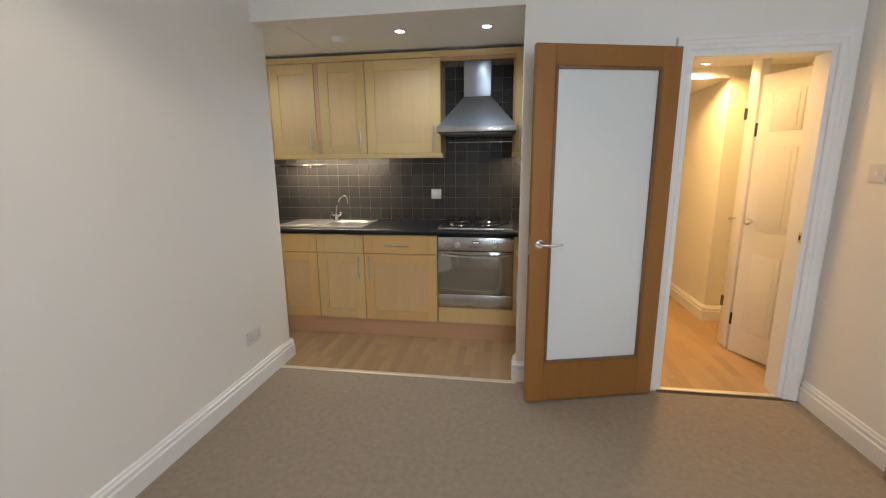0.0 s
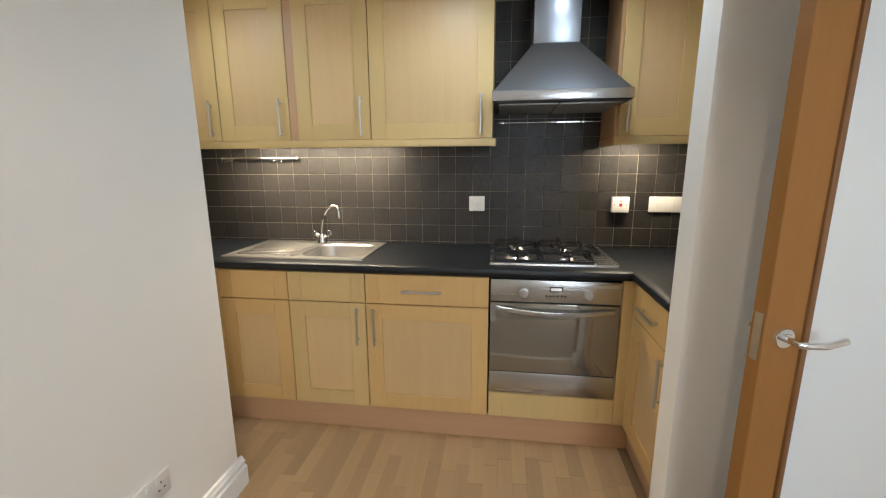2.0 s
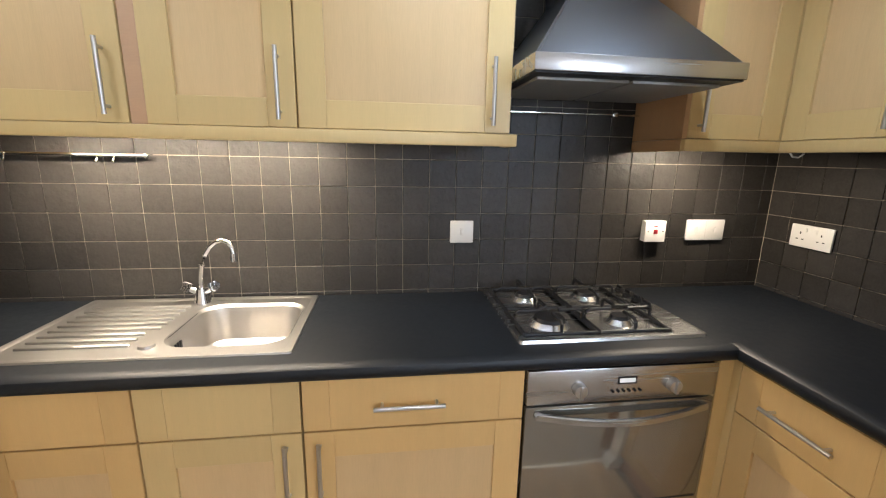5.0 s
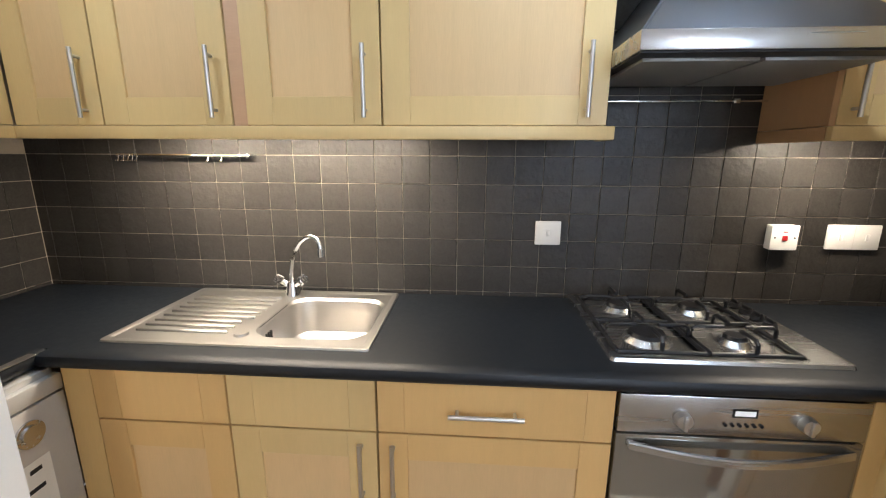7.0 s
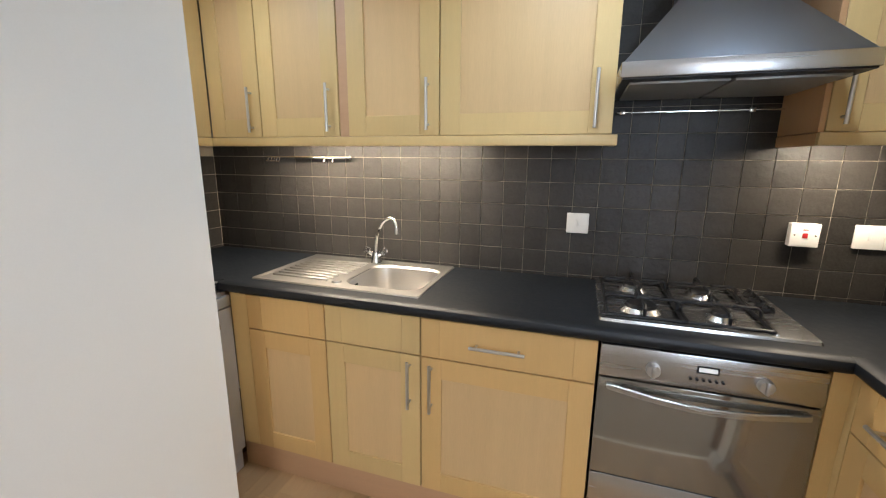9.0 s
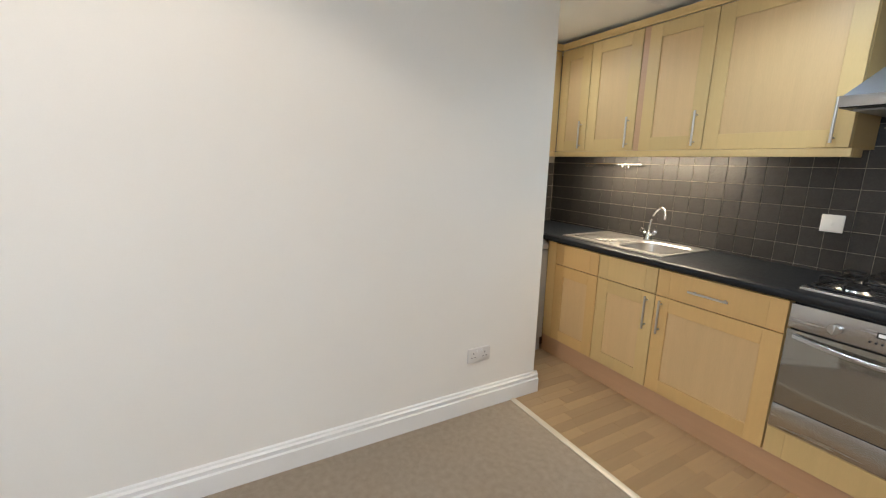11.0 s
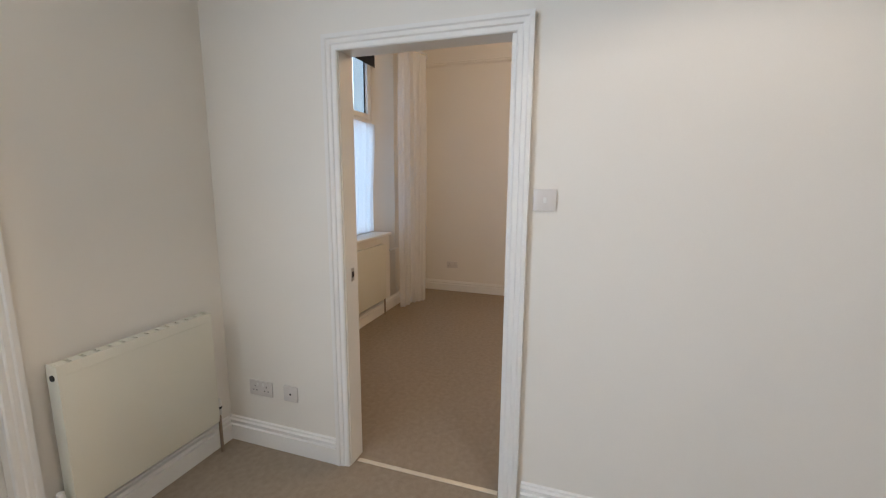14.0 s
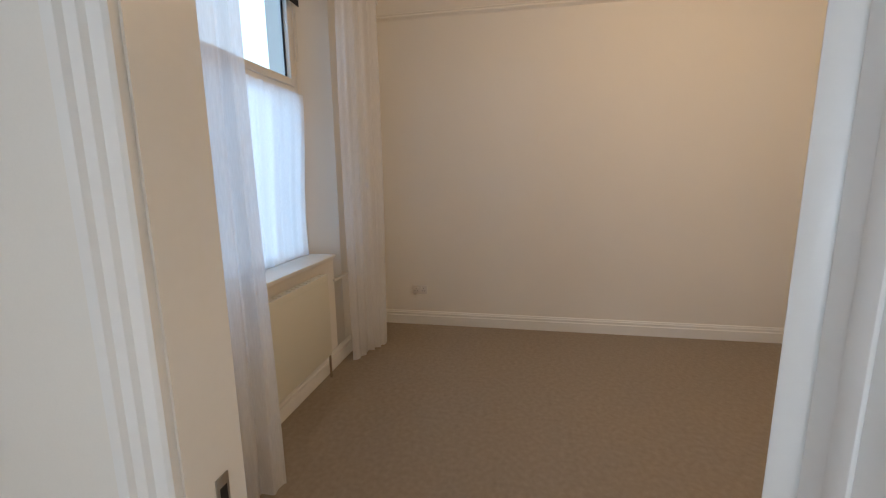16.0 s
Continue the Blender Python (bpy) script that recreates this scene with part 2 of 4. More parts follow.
def thing(name, m, label, category, group=""):
    ob = new(name)
    ob.empty_display_size = 0.1
    ob.matrix_basis = m
    return tagged(ob, label, category, group)


def structure(name, bm, mat, label, category):
    return tagged(part(name, bm, mat), label, category, kind="structure")


# ---- setting ----
KW, KE, KB = -2.43, 0.84, 3.745          # kitchen west, east and back faces
WX, NY, SY, EX = -1.445, 2.62, -1.50, 1.93  # living room faces
FAR, BS, BN = -4.97, -1.72, 2.60          # bedroom far, window and north faces
HC, KC = 2.80, 2.30                       # living and kitchen ceilings
DOOR_Y0, DOOR_Y1 = -0.740, 0.085           # bedroom doorway
HX0, HX1 = 1.11, 1.83                     # hall doorway

b = box(-1.445, 1.93, -1.50, 2.58, -0.06, 0)
bx(b, 0.235, 1.11, 2.58, 2.62, -0.06, 0)
structure("floor_living_room", b, M_CARPET, "beige-grey cut pile carpet in the living room", "carpet")
structure("floor_bedroom", box(FAR, -1.445, -2.2, BN, -0.06, 0), M_CARPET, "beige-grey cut pile carpet in the bedroom", "carpet")
floor_k = structure("floor_kitchen", box(KW, KE, 2.58, KB, -0.06, -0.006), M_UNDERLAY, "light beech three-strip laminate floor in the kitchen", "floor")
floor_h = structure("floor_hall", box(0.96, 2.6, 2.62, 6.2, -0.06, -0.006), M_UNDERLAY, "orange-lit beech laminate floor in the hall", "floor")

b = box(-1.545, WX, DOOR_Y1, 2.762, 0, 3.6)
bx(b, -1.545, WX, -1.5, DOOR_Y0, 0, 3.6)
bx(b, -1.545, WX, DOOR_Y0, DOOR_Y1, 2.06, 3.6)
structure("wall_west", b, M_WALL, "plain off-white painted wall with a doorway", "wall")
b = box(-1.545, -0.50, SY - 0.12, SY, 0, 3.6)
bx(b, -0.50, 0.45, SY - 0.12, SY, 2.08, 3.6)
bx(b, 0.45, 2.05, SY - 0.12, SY, 0, 0.95)
bx(b, 0.45, 0.53, SY - 0.12, SY, 0.95, 2.5)
bx(b, 1.6, 2.05, SY - 0.12, SY, 0.95, 2.5)
bx(b, 0.45, 2.05, SY - 0.12, SY, 2.5, 3.6)
structure("wall_south", b, M_WALL, "off-white painted wall behind the radiator", "wall")
structure("wall_east", box(EX, EX + 0.12, SY, NY, 0, 3.6), M_WALL, "plain off-white painted side wall", "wall")
b = box(WX, 0.235, NY, NY + 0.11, KC - 0.015, 3.6)
bx(b, 0.235, HX0, NY, NY + 0.12, 0, 3.6)
bx(b, HX0, HX1, NY, NY + 0.12, 2.0, 3.6)
bx(b, HX1, 2.6, NY, NY + 0.12, 0, 3.6)
structure("wall_north", b, M_WALL, "off-white wall with kitchen opening and hall doorway", "wall")
structure("wall_kitchen_south", box(KW - 0.1, -1.545, 2.62, 2.72, 0, 3.6), M_WALL, "white wall closing the kitchen corner", "wall")
wall_kb = structure("wall_kitchen_back", box(KW - 0.1, KE + 0.12, KB + 0.005, KB + 0.12, 0, KC + 0.2), M_GROUT, "dark slate tiled kitchen back wall with pale grout", "tiled wall")
wall_kw = structure("wall_kitchen_west", box(KW - 0.1, KW - 0.005, 2.72, KB, 0, KC), M_GROUT, "dark slate tiled kitchen side wall by the dishwasher", "tiled wall")
wall_ke = structure("wall_kitchen_east", box(KE + 0.005, KE + 0.12, 2.74, KB, 0, KC), M_GROUT, "dark slate tiled kitchen side wall with a socket", "tiled wall")
structure("ceiling_kitchen", box(KW, KE + 0.1, 2.73, KB, KC, KC + 0.05), M_CEIL, "white kitchen ceiling with a board joint", "ceiling")
structure("ceiling_living_room", box(-1.6, 2.05, SY, NY, HC, HC + 0.05), M_CEIL, "plain white living room ceiling", "ceiling")
structure("ceiling_bedroom", box(FAR, -1.545, -2.3, BN, 3.55, 3.6), M_CEIL, "plain white bedroom ceiling", "ceiling")
b = box(0.96, 2.6, NY + 0.12, 3.96, 2.18, 2.25)
bx(b, 0.96, 2.6, 3.96, 6.2, 2.09, 2.25)
structure("ceiling_hall", b, M_CEIL, "low white hall ceiling with a stepped bulkhead", "ceiling")
structure("trim_ceiling_joint", box(-1.30, -1.285, 2.74, 3.42, KC - 0.005, KC - 0.001), M_CEIL, "thin joint strip across the kitchen ceiling", "trim")
# hall
structure("wall_hall_west", box(0.96, 0.965, NY + 0.12, 6.2, 0, 2.2), M_WALL, "warm-lit white hall wall", "wall")
b = box(1.95, 2.6, 3.96, 6.2, 0, 2.1)
structure("wall_hall_far", b, M_WALL, "yellow-lit white hall wall with an outer corner", "wall")
structure("wall_hall_end", box(0.9, 2.0, 6.2, 6.3, 0, 2.2), M_WALL, "plain end wall of the hall", "wall")
structure("wall_hall_side", box(2.5, 2.6, NY + 0.12, 3.96, 0, 2.2), M_WALL, "plain side wall of the hall", "wall")
structure("trim_hall_door_frame", box(1.845, 1.90, 3.33, 3.46, 0, 2.18, 0.006), M_TRIM, "white painted post of the hall cupboard door", "door frame")
# bedroom
structure("wall_bedroom_far", box(FAR - 0.12, FAR, -2.3, BN, 0, 3.6), M_WALL, "warm cream painted bedroom wall", "wall")
structure("wall_bedroom_north", box(FAR, -1.545, BN, BN + 0.02, 0, 3.6), M_WALL, "plain cream bedroom side wall", "wall")
WX0, WX1, WY = -4.0, -2.45, -1.95
b = box(FAR, WX0 - 0.14, BS - 0.42, BS, 0, 3.6)
splay = [[b.verts.new((x, y, z)) for x, y in ((WX0 - 0.14, BS), (WX0, WY + 0.02), (WX0, BS - 0.42), (WX0 - 0.14, BS - 0.42))] for z in (0, 3.6)]
for i in range(4):
    b.faces.new((splay[0][i], splay[0][(i + 1) % 4], splay[1][(i + 1) % 4], splay[1][i]))
bmesh.ops.recalc_face_normals(b, faces=b.faces)
bx(b, WX1, -1.445, BS - 0.42, BS, 0, 3.6)
bx(b, WX0, WX1, BS - 0.42, BS, 2.98, 3.6)
bx(b, WX0, WX1, BS - 0.42, BS - 0.004, 0, 0.858)
bx(b, -1.545, -1.445, BS, SY - 0.12, 0, 3.6)
structure("wall_bedroom_window", b, M_WALL, "white bedroom wall with a deep window reveal", "wall")

SK = [(0, 0), (0.027, 0), (0.027, 0.088), (0.017, 0.092), (0.017, 0.104), (0.021, 0.108), (0.021, 0.114), (0.012, 0.120), (0.010, 0.130), (0.0, 0.134)]


def skirting(name, p0, p1, out, label):
    return structure(name, extrude_profile(bmesh.new(), SK, (*p0, 0), (*p1, 0), (*out, 0)), M_TRIM, label, "skirting board")


wl = "white moulded skirting board along the wall"
b = extrude_profile(bmesh.new(), SK, (WX, 0.16, 0), (WX, 2.784, 0), (1, 0, 0))
extrude_profile(b, SK, (-1.54, 2.762, 0), (WX, 2.762, 0), (0, 1, 0))
extrude_profile(b, SK, (WX, SY, 0), (WX, -0.775, 0), (1, 0, 0))
structure("baseboard_west", b, M_TRIM, wl, "skirting board")
skirting("baseboard_south", (WX + 0.022, SY), (-0.58, SY), (0, 1), wl)
skirting("baseboard_east", (EX, SY), (EX, NY - 0.025), (-1, 0), wl)
b = extrude_profile(bmesh.new(), SK, (0.213, NY, 0), (1.03, NY, 0), (0, -1, 0))
extrude_profile(b, SK, (0.235, NY, 0), (0.235, NY + 0.12, 0), (-1, 0, 0))
structure("baseboard_pier", b, M_TRIM, "white moulded skirting round the narrow pier", "skirting board")
skirting("baseboard_bedroom_far", (FAR, BS), (FAR, BN), (1, 0), wl)
b = extrude_profile(bmesh.new(), SK, (FAR, BS, 0), (WX1, BS, 0), (0, 1, 0))
extrude_profile(b, SK, (WX1, BS, 0), (-1.6, BS, 0), (0, 1, 0))
structure("baseboard_bedroom_window", b, M_TRIM, wl, "skirting board")
b = extrude_profile(bmesh.new(), SK, (1.95, 3.94, 0), (1.95, 6.2, 0), (-1, 0, 0))
extrude_profile(b, SK, (1.93, 3.96, 0), (2.5, 3.96, 0), (0, -1, 0))
structure("baseboard_hall", b, M_TRIM, "white skirting round the hall corner", "skirting board")
RAIL = [(0, 0), (0.012, 0.004), (0.026, 0.02), (0.022, 0.034), (0.03, 0.044), (0.012, 0.052), (0, 0.056)]
structure("trim_picture_rail", extrude_profile(bmesh.new(), RAIL, (FAR, BS, 2.88), (FAR, BN, 2.88), (1, 0, 0)), M_WALL, "painted picture rail high on the bedroom wall", "picture rail")

ARCH_W = 0.068
ARCH = [(0, 0), (0.014, 0.0), (0.018, 0.006), (0.018, 0.026), (0.024, 0.032), (0.024, 0.050), (0.030, 0.056), (0.030, 0.074), (0, 0.074)]


def architrave(name, m, w, h, label):
    """Moulded door surround in local x (along the wall) and z, facing -y; the opening is w wide and h high."""
    b = bmesh.new()
    rows = []
    for (o, v) in [(o, v * ARCH_W / 0.074) for o, v in ARCH]:
        rows.append([bm_v for bm_v in (b.verts.new((-v, -o, 0)), b.verts.new((-v, -o, h + v)), b.verts.new((w + v, -o, h + v)), b.verts.new((w + v, -o, 0)))])
    for k in range(len(rows)):
        r, q = rows[k], rows[(k + 1) % len(rows)]
        for i in range(3):
            b.faces.new((r[i], r[i + 1], q[i + 1], q[i]))
    b.faces.new([r[0] for r in rows])
    b.faces.new([r[3] for r in rows][::-1])
    bmesh.ops.recalc_face_normals(b, faces=b.faces)
    b.transform(m)
    return structure(name, b, M_TRIM, label, "door frame")


architrave("trim_bedroom_door_surround", pose(WX, -0.716, 0, 0, 0, 90), 0.792, 2.028, "white moulded architrave round the bedroom doorway")
architrave("trim_hall_door_surround", pose(HX0, NY, 0), HX1 - HX0, 2.0, "white moulded architrave round the hall doorway")
architrave("trim_south_door_surround", pose(0.45, SY, 0, 0, 0, 180), 0.95, 2.08, "white moulded architrave on the radiator wall")
b = box(-1.555, WX + 0.002, DOOR_Y0, DOOR_Y0 + 0.028, 0, 2.06)
bx(b, -1.555, WX + 0.002, DOOR_Y1 - 0.028, DOOR_Y1, 0, 2.06)
bx(b, -1.555, WX + 0.002, DOOR_Y0 + 0.028, DOOR_Y1 - 0.028, 2.032, 2.06)
bx(b, -1.512, -1.480, DOOR_Y1 - 0.034, DOOR_Y1 - 0.028, 0, 2.03, 0.002)
structure("trim_bedroom_door_lining", b, M_TRIM, "white door lining with stop beads", "door frame")
b = box(HX0, HX0 + 0.028, NY - 0.002, NY + 0.125, 0, 2.0)
bx(b, HX1 - 0.028, HX1, NY - 0.002, NY + 0.125, 0, 2.0)
bx(b, HX0 + 0.028, HX1 - 0.028, NY - 0.002, NY + 0.125, 1.972, 2.0)
structure("trim_hall_door_lining", b, M_TRIM, "white door lining of the hall doorway", "door frame")
structure("trim_kitchen_threshold", box(-1.44, 0.235, 2.565, 2.60, 0, 0.006, 0.002), M_STRIP, "brass-coloured metal threshold strip between carpet and laminate", "threshold strip")
structure("trim_hall_threshold", box(HX0 + 0.028, HX1 - 0.028, 2.615, 2.65, 0, 0.006, 0.002), M_STRIP, "metal threshold strip at the hall doorway", "threshold strip")
structure("trim_bedroom_threshold", box(-1.505, -1.48, DOOR_Y0 + 0.04, DOOR_Y1 - 0.04, 0, 0.005, 0.002), M_STRIP, "thin metal threshold strip at the bedroom doorway", "threshold strip")

# latch keeps in the linings
for m, g in ((pose(-1.505, DOOR_Y0 + 0.0285, 1.005), "door keeps"), (pose(HX1 - 0.0285, NY + 0.014, 0.985, 0, 0, 180), "door keeps")):
    k = thing("latch_plate", m, "dark steel latch plate let into the door lining", "latch plate", g)
    part("plate", box(-0.013, 0.013, 0, 0.002, -0.032, 0.032, 0.0008) if g and m.translation.x < 0 else box(-0.001, 0.001, -0.013, 0.013, -0.032, 0.032), M_NICKEL, k)
    part("latch_hole", box(-0.007, 0.007, 0.0015, 0.003, -0.014, 0.014) if m.translation.x < 0 else box(0.001, 0.002, -0.007, 0.007, -0.014, 0.014), M_DARK, k)
# closed white door on the radiator wall
d = tagged(structure("door_south", box(-0.50, 0.45, SY - 0.075, SY - 0.04, 0.005, 2.08, 0.002), M_TRIM, "closed white painted door", "door"))


# ---- kitchen units (local: x along the front, y from the front back, z up) ----
def shaker(parent, x0, x1, z0, z1, stile=0.078, t=0.02, wood=None):
    """A framed door: a sunk panel with two stiles and two rails."""
    e = 0.0012
    d = part("door", box(x0 + stile - 0.004, x1 - stile + 0.004, 0.008, t - 0.002, z0 + stile - 0.004, z1 - stile + 0.004), M_BEECH_PANEL, parent)
    part("stile", box(x0, x0 + stile, 0, t, z0, z1, e, seg=1), wood or M_BEECH, d)
    part("stile", box(x1 - stile, x1, 0, t, z0, z1, e, seg=1), wood or M_BEECH, d)
    part("rail", box(x0 + stile, x1 - stile, 0, t, z0, z0 + stile, e, seg=1), wood or M_BEECH, d)
    part("rail", box(x0 + stile, x1 - stile, 0, t, z1 - stile, z1, e, seg=1), wood or M_BEECH, d)
    return d


def bar_handle(parent, x, z, length, upright=True):
    d = Vector((0, 0, 1)) if upright else Vector((1, 0, 0))
    c = Vector((x, -0.027, z))
    b = rod(c - d * length / 2, c + d * length / 2, 0.006, seg=14)
    for s in (-1, 1):
        p = c + d * s * (length / 2 - 0.022)
        cy(b, p, (p.x, 0.001, p.z), 0.0045, seg=10)
    return part("handle", b, M_NICKEL, parent, "brushed steel bar handle")


def base_unit(m, w, label, drawer_handle=True, handle="", door=True, group="base units", split=0.712, top=0.868, wood=None):
    wood = wood or M_BEECH_WARM
    u = thing("base_cabinet", m, label, "cabinet", group)
    part("body", box(0.002, w - 0.002, 0.022, 0.53, 0.15, top), wood, u)
    g = 0.002
    dr = part("drawer_front", box(g + 0.07, w - g - 0.07, 0, 0.02, split + 0.003, 0.862, 0.0012, seg=1), wood, u)
    part("end_strip", box(g, g + 0.07, 0, 0.02, split + 0.003, 0.862, 0.0012, seg=1), wood, dr)
    part("end_strip", box(w - g - 0.07, w - g, 0, 0.02, split + 0.003, 0.862, 0.0012, seg=1), wood, dr)
    if drawer_handle:
        bar_handle(dr, w / 2 - 0.02, 0.785, 0.19, False)
    do = shaker(u, g, w - g, 0.152, split - 0.002, wood=wood)
    if handle:
        bar_handle(do, 0.042 if handle == "l" else w - 0.042, split - 0.115, 0.19)
    return u


F = 3.195
base_unit(pose(-0.985, F, 0), 0.603, "beech-effect drawer base cabinet beside the oven", True, "l")
base_unit(pose(-1.388, F, 0), 0.401, "beech-effect sink base cabinet with dummy drawer front", False, "r", top=0.73, wood=M_BEECH)
base_unit(pose(-1.767, F, 0), 0.378, "beech-effect corner base cabinet with plain door", False, "")
base_unit(pose(0.262, 3.168, 0, 0, 0, -90), 0.425, "beech-effect drawer cabinet under the return worktop", True, "r")
f = thing("filler_panel", pose(-1.767, F, 0), "beech-effect corner filler strip", "filler panel", "fillers")
part("strip", box(-0.08, 0.001, 0.0005, 0.02, 0.15, 0.868), M_BEECH, f)
f = thing("filler_panel", pose(0.216, F, 0), "beech-effect upright filler beside the oven", "filler panel", "fillers")
part("strip", box(0.0, 0.0468, 0.001, 0.02, 0.15, 0.868), M_BEECH, f)
part("return_strip", box(0.0465, 0.067, -0.0265, 0.002, 0.15, 0.868), M_BEECH, f)

pl = thing("plinth", pose(-1.0, 3.232, 0), "reddish beech-effect plinth board under the cabinets", "plinth")
part("front_board", box(-0.885, 1.30, 0, 0.016, 0, 0.147), M_PLINTH, pl)
part("return_board", box(1.302, 1.318, -0.52, 0.016, 0, 0.147), M_PLINTH, pl)

# oven
ov = thing("built_in_oven", pose(-0.378, F, 0), "stainless steel built-in single oven with dark glass door", "oven")
part("body", box(0.004, 0.588, 0.024, 0.52, 0.284, 0.866), M_DARK, ov)
cp = part("control_panel", box(0.003, 0.589, -0.003, 0.022, 0.752, 0.858, 0.003), M_STEEL, ov)
for kx in (0.155, 0.445):
    k = part("knob", rod((kx, -0.003, 0.797), (kx, -0.022, 0.797), 0.021, 0.019, 24), M_NICKEL, cp)
    part("grip", box(kx - 0.005, kx + 0.005, -0.029, -0.020, 0.777, 0.817, 0.002), M_NICKEL, k)
part("display", box(0.272, 0.330, -0.0045, -0.002, 0.806, 0.829), M_BLACK, cp)
part("display_window", box(0.277, 0.325, -0.0055, -0.004, 0.811, 0.824), M_DISPLAY, cp)
for i in range(6):
    part("button", rod((0.258 + i * 0.017, -0.002, 0.785), (0.258 + i * 0.017, -0.007, 0.785), 0.0042, seg=10), M_BLACK, cp)
od = part("oven_door", box(0.003, 0.589, 0.0, 0.022, 0.398, 0.744, 0.002), M_OVENGLASS, ov, "dark reflective oven glass")
pts = [(0.03 + 0.532 * t, -0.012 - 0.036 * math.sin(math.pi * t), 0.722 - 0.012 * math.sin(math.pi * t)) for t in [i / 24 for i in range(25)]]
hb = bmesh.new()
sec = [[hb.verts.new((p[0], p[1] + dy, p[2] + dz)) for dy, dz in ((-0.006, -0.008), (-0.006, 0.008), (-0.002, 0.011), (0.005, 0.011), (0.005, -0.011), (-0.002, -0.011))] for p in pts]
for u, v in zip(sec, sec[1:]):
    for k in range(6):
        hb.faces.new((u[k], u[(k + 1) % 6], v[(k + 1) % 6], v[k]))
hb.faces.new(sec[0])
hb.faces.new(sec[-1][::-1])
bmesh.ops.recalc_face_normals(hb, faces=hb.faces)
for hx in (0.036, 0.552):
    part("handle_post", box(hx - 0.008, hx + 0.008, -0.010, 0.002, 0.712, 0.732, 0.002), M_STEEL, od)
part("handle", hb, M_STEEL, od, "bowed steel bar handle")
part("lower_panel", box(0.003, 0.589, -0.002, 0.022, 0.284, 0.395, 0.002), M_STEEL, ov)
up = thing("oven_base_panel", pose(-0.378, F, 0), "beech-effect panel below the oven", "filler panel")
for x0, x1 in ((0.002, 0.072), (0.0725, 0.5215), (0.522, 0.592)):
    part("panel", box(x0, x1, 0.0, 0.02, 0.152, 0.279, 0.0012, seg=1), M_BEECH, up)

# worktop, rounded front edge, with cut-out for the sink bowl
wt = thing("worktop", pose(-0.8, 3.45, 0.872), "dark slate-grey laminate worktop with rounded front edge", "worktop")


NOSE = [(0, 0), (0.028, 0.0), (0.036, 0.006), (0.040, 0.014), (0.040, 0.026), (0.036, 0.035), (0.027, 0.0398), (0, 0.04)]
SX0, SX1, SY0, SY1 = -1.385, -1.048, 3.318, 3.652   # bowl opening
w0 = Vector((-0.8, 3.45, 0.872))
b = box(KW - w0.x, SX0 - w0.x, 3.205 - w0.y, KB - 0.006 - w0.y, 0, 0.04)
bx(b, SX1 - w0.x, KE - 0.006 - w0.x, 3.205 - w0.y, KB - 0.006 - w0.y, 0, 0.04)
bx(b, SX0 - w0.x, SX1 - w0.x, 3.205 - w0.y, SY0 - w0.y, 0, 0.04)
bx(b, SX0 - w0.x, SX1 - w0.x, SY1 - w0.y, KB - 0.006 - w0.y, 0, 0.04)
extrude_profile(b, NOSE, (-1.88 - w0.x, 3.205 - w0.y, 0), (0.245 - w0.x, 3.205 - w0.y, 0), (0, -1, 0))
part("main_run", b, M_WORKTOP, wt)
b = box(0.28 - w0.x, KE - 0.006 - w0.x, 2.745 - w0.y, 3.205 - w0.y, 0, 0.04)
extrude_profile(b, NOSE, (0.28 - w0.x, 2.745 - w0.y, 0), (0.28 - w0.x, 3.2045 - w0.y, 0), (-1, 0, 0))
part("return_run", b, M_WORKTOP, wt)
b = box(KW - w0.x, -1.92 - w0.x, 2.725 - w0.y, 3.205 - w0.y, 0, 0.04)
extrude_profile(b, NOSE, (-1.92 - w0.x, 2.725 - w0.y, 0), (-1.92 - w0.x, 3.2045 - w0.y, 0), (1, 0, 0))
part("dishwasher_run", b, M_WORKTOP, wt)
part("joint_strip", box(-1.90 - w0.x, -1.879 - w0.x, 2.73 - w0.y, 3.17 - w0.y, 0.038, 0.0415), M_NICKEL, wt, "thin metal joint strip")

# dishwasher
dw = thing("dishwasher", pose(-1.868, 2.73, 0), "silver freestanding dishwasher with energy stickers", "dishwasher")
part("body", box(-0.53, 0.0, 0.0, 0.46, 0.01, 0.866), M_SILVER, dw)
part("door", box(0.001, 0.02, 0.002, 0.464, 0.12, 0.80, 0.004), M_SILVER, dw)
part("control_strip", box(0.001, 0.022, 0.002, 0.464, 0.806, 0.852, 0.004), M_SILVER, dw)
b = rod((0.02, 0.36, 0.735), (0.026, 0.36, 0.735), 0.035, seg=28)
cy(b, (0.026, 0.36, 0.735), (0.032, 0.36, 0.735), 0.024, seg=28)
part("emblem", b, M_STEEL, dw, "round embossed emblem")
st = part("sticker", box(0.0202, 0.021, 0.285, 0.395, 0.40, 0.66), M_STICKER, dw, "white paper energy label")
for z, w in ((0.635, 0.03), (0.585, 0.05), (0.52, 0.03), (0.49, 0.025), (0.465, 0.025)):
    part("print_bar", box(0.0211, 0.0214, 0.37 - w, 0.37, z - 0.006, z + 0.006), M_BLACK, st)
part("blue_band", box(0.0211, 0.0214, 0.287, 0.393, 0.402, 0.43), M_BLUE, st)


# wall units
def wall_unit(m, w, label, handle, z0=1.507, z1=2.235, depth=0.28, post=False):
    u = thing("wall_cabinet", m, label, "cabinet", "wall units")
    part("body", box(0.001, w - 0.001, 0.022, depth, z0, z1), M_BEECH, u)
    d = shaker(u, 0.002, w - 0.002, z0 + 0.001, z1 - 0.002)
    if handle:
        bar_handle(d, 0.036 if handle == "l" else w - (0.06 if w > 0.5 else 0.045), z0 + 0.115, 0.19)
    return u


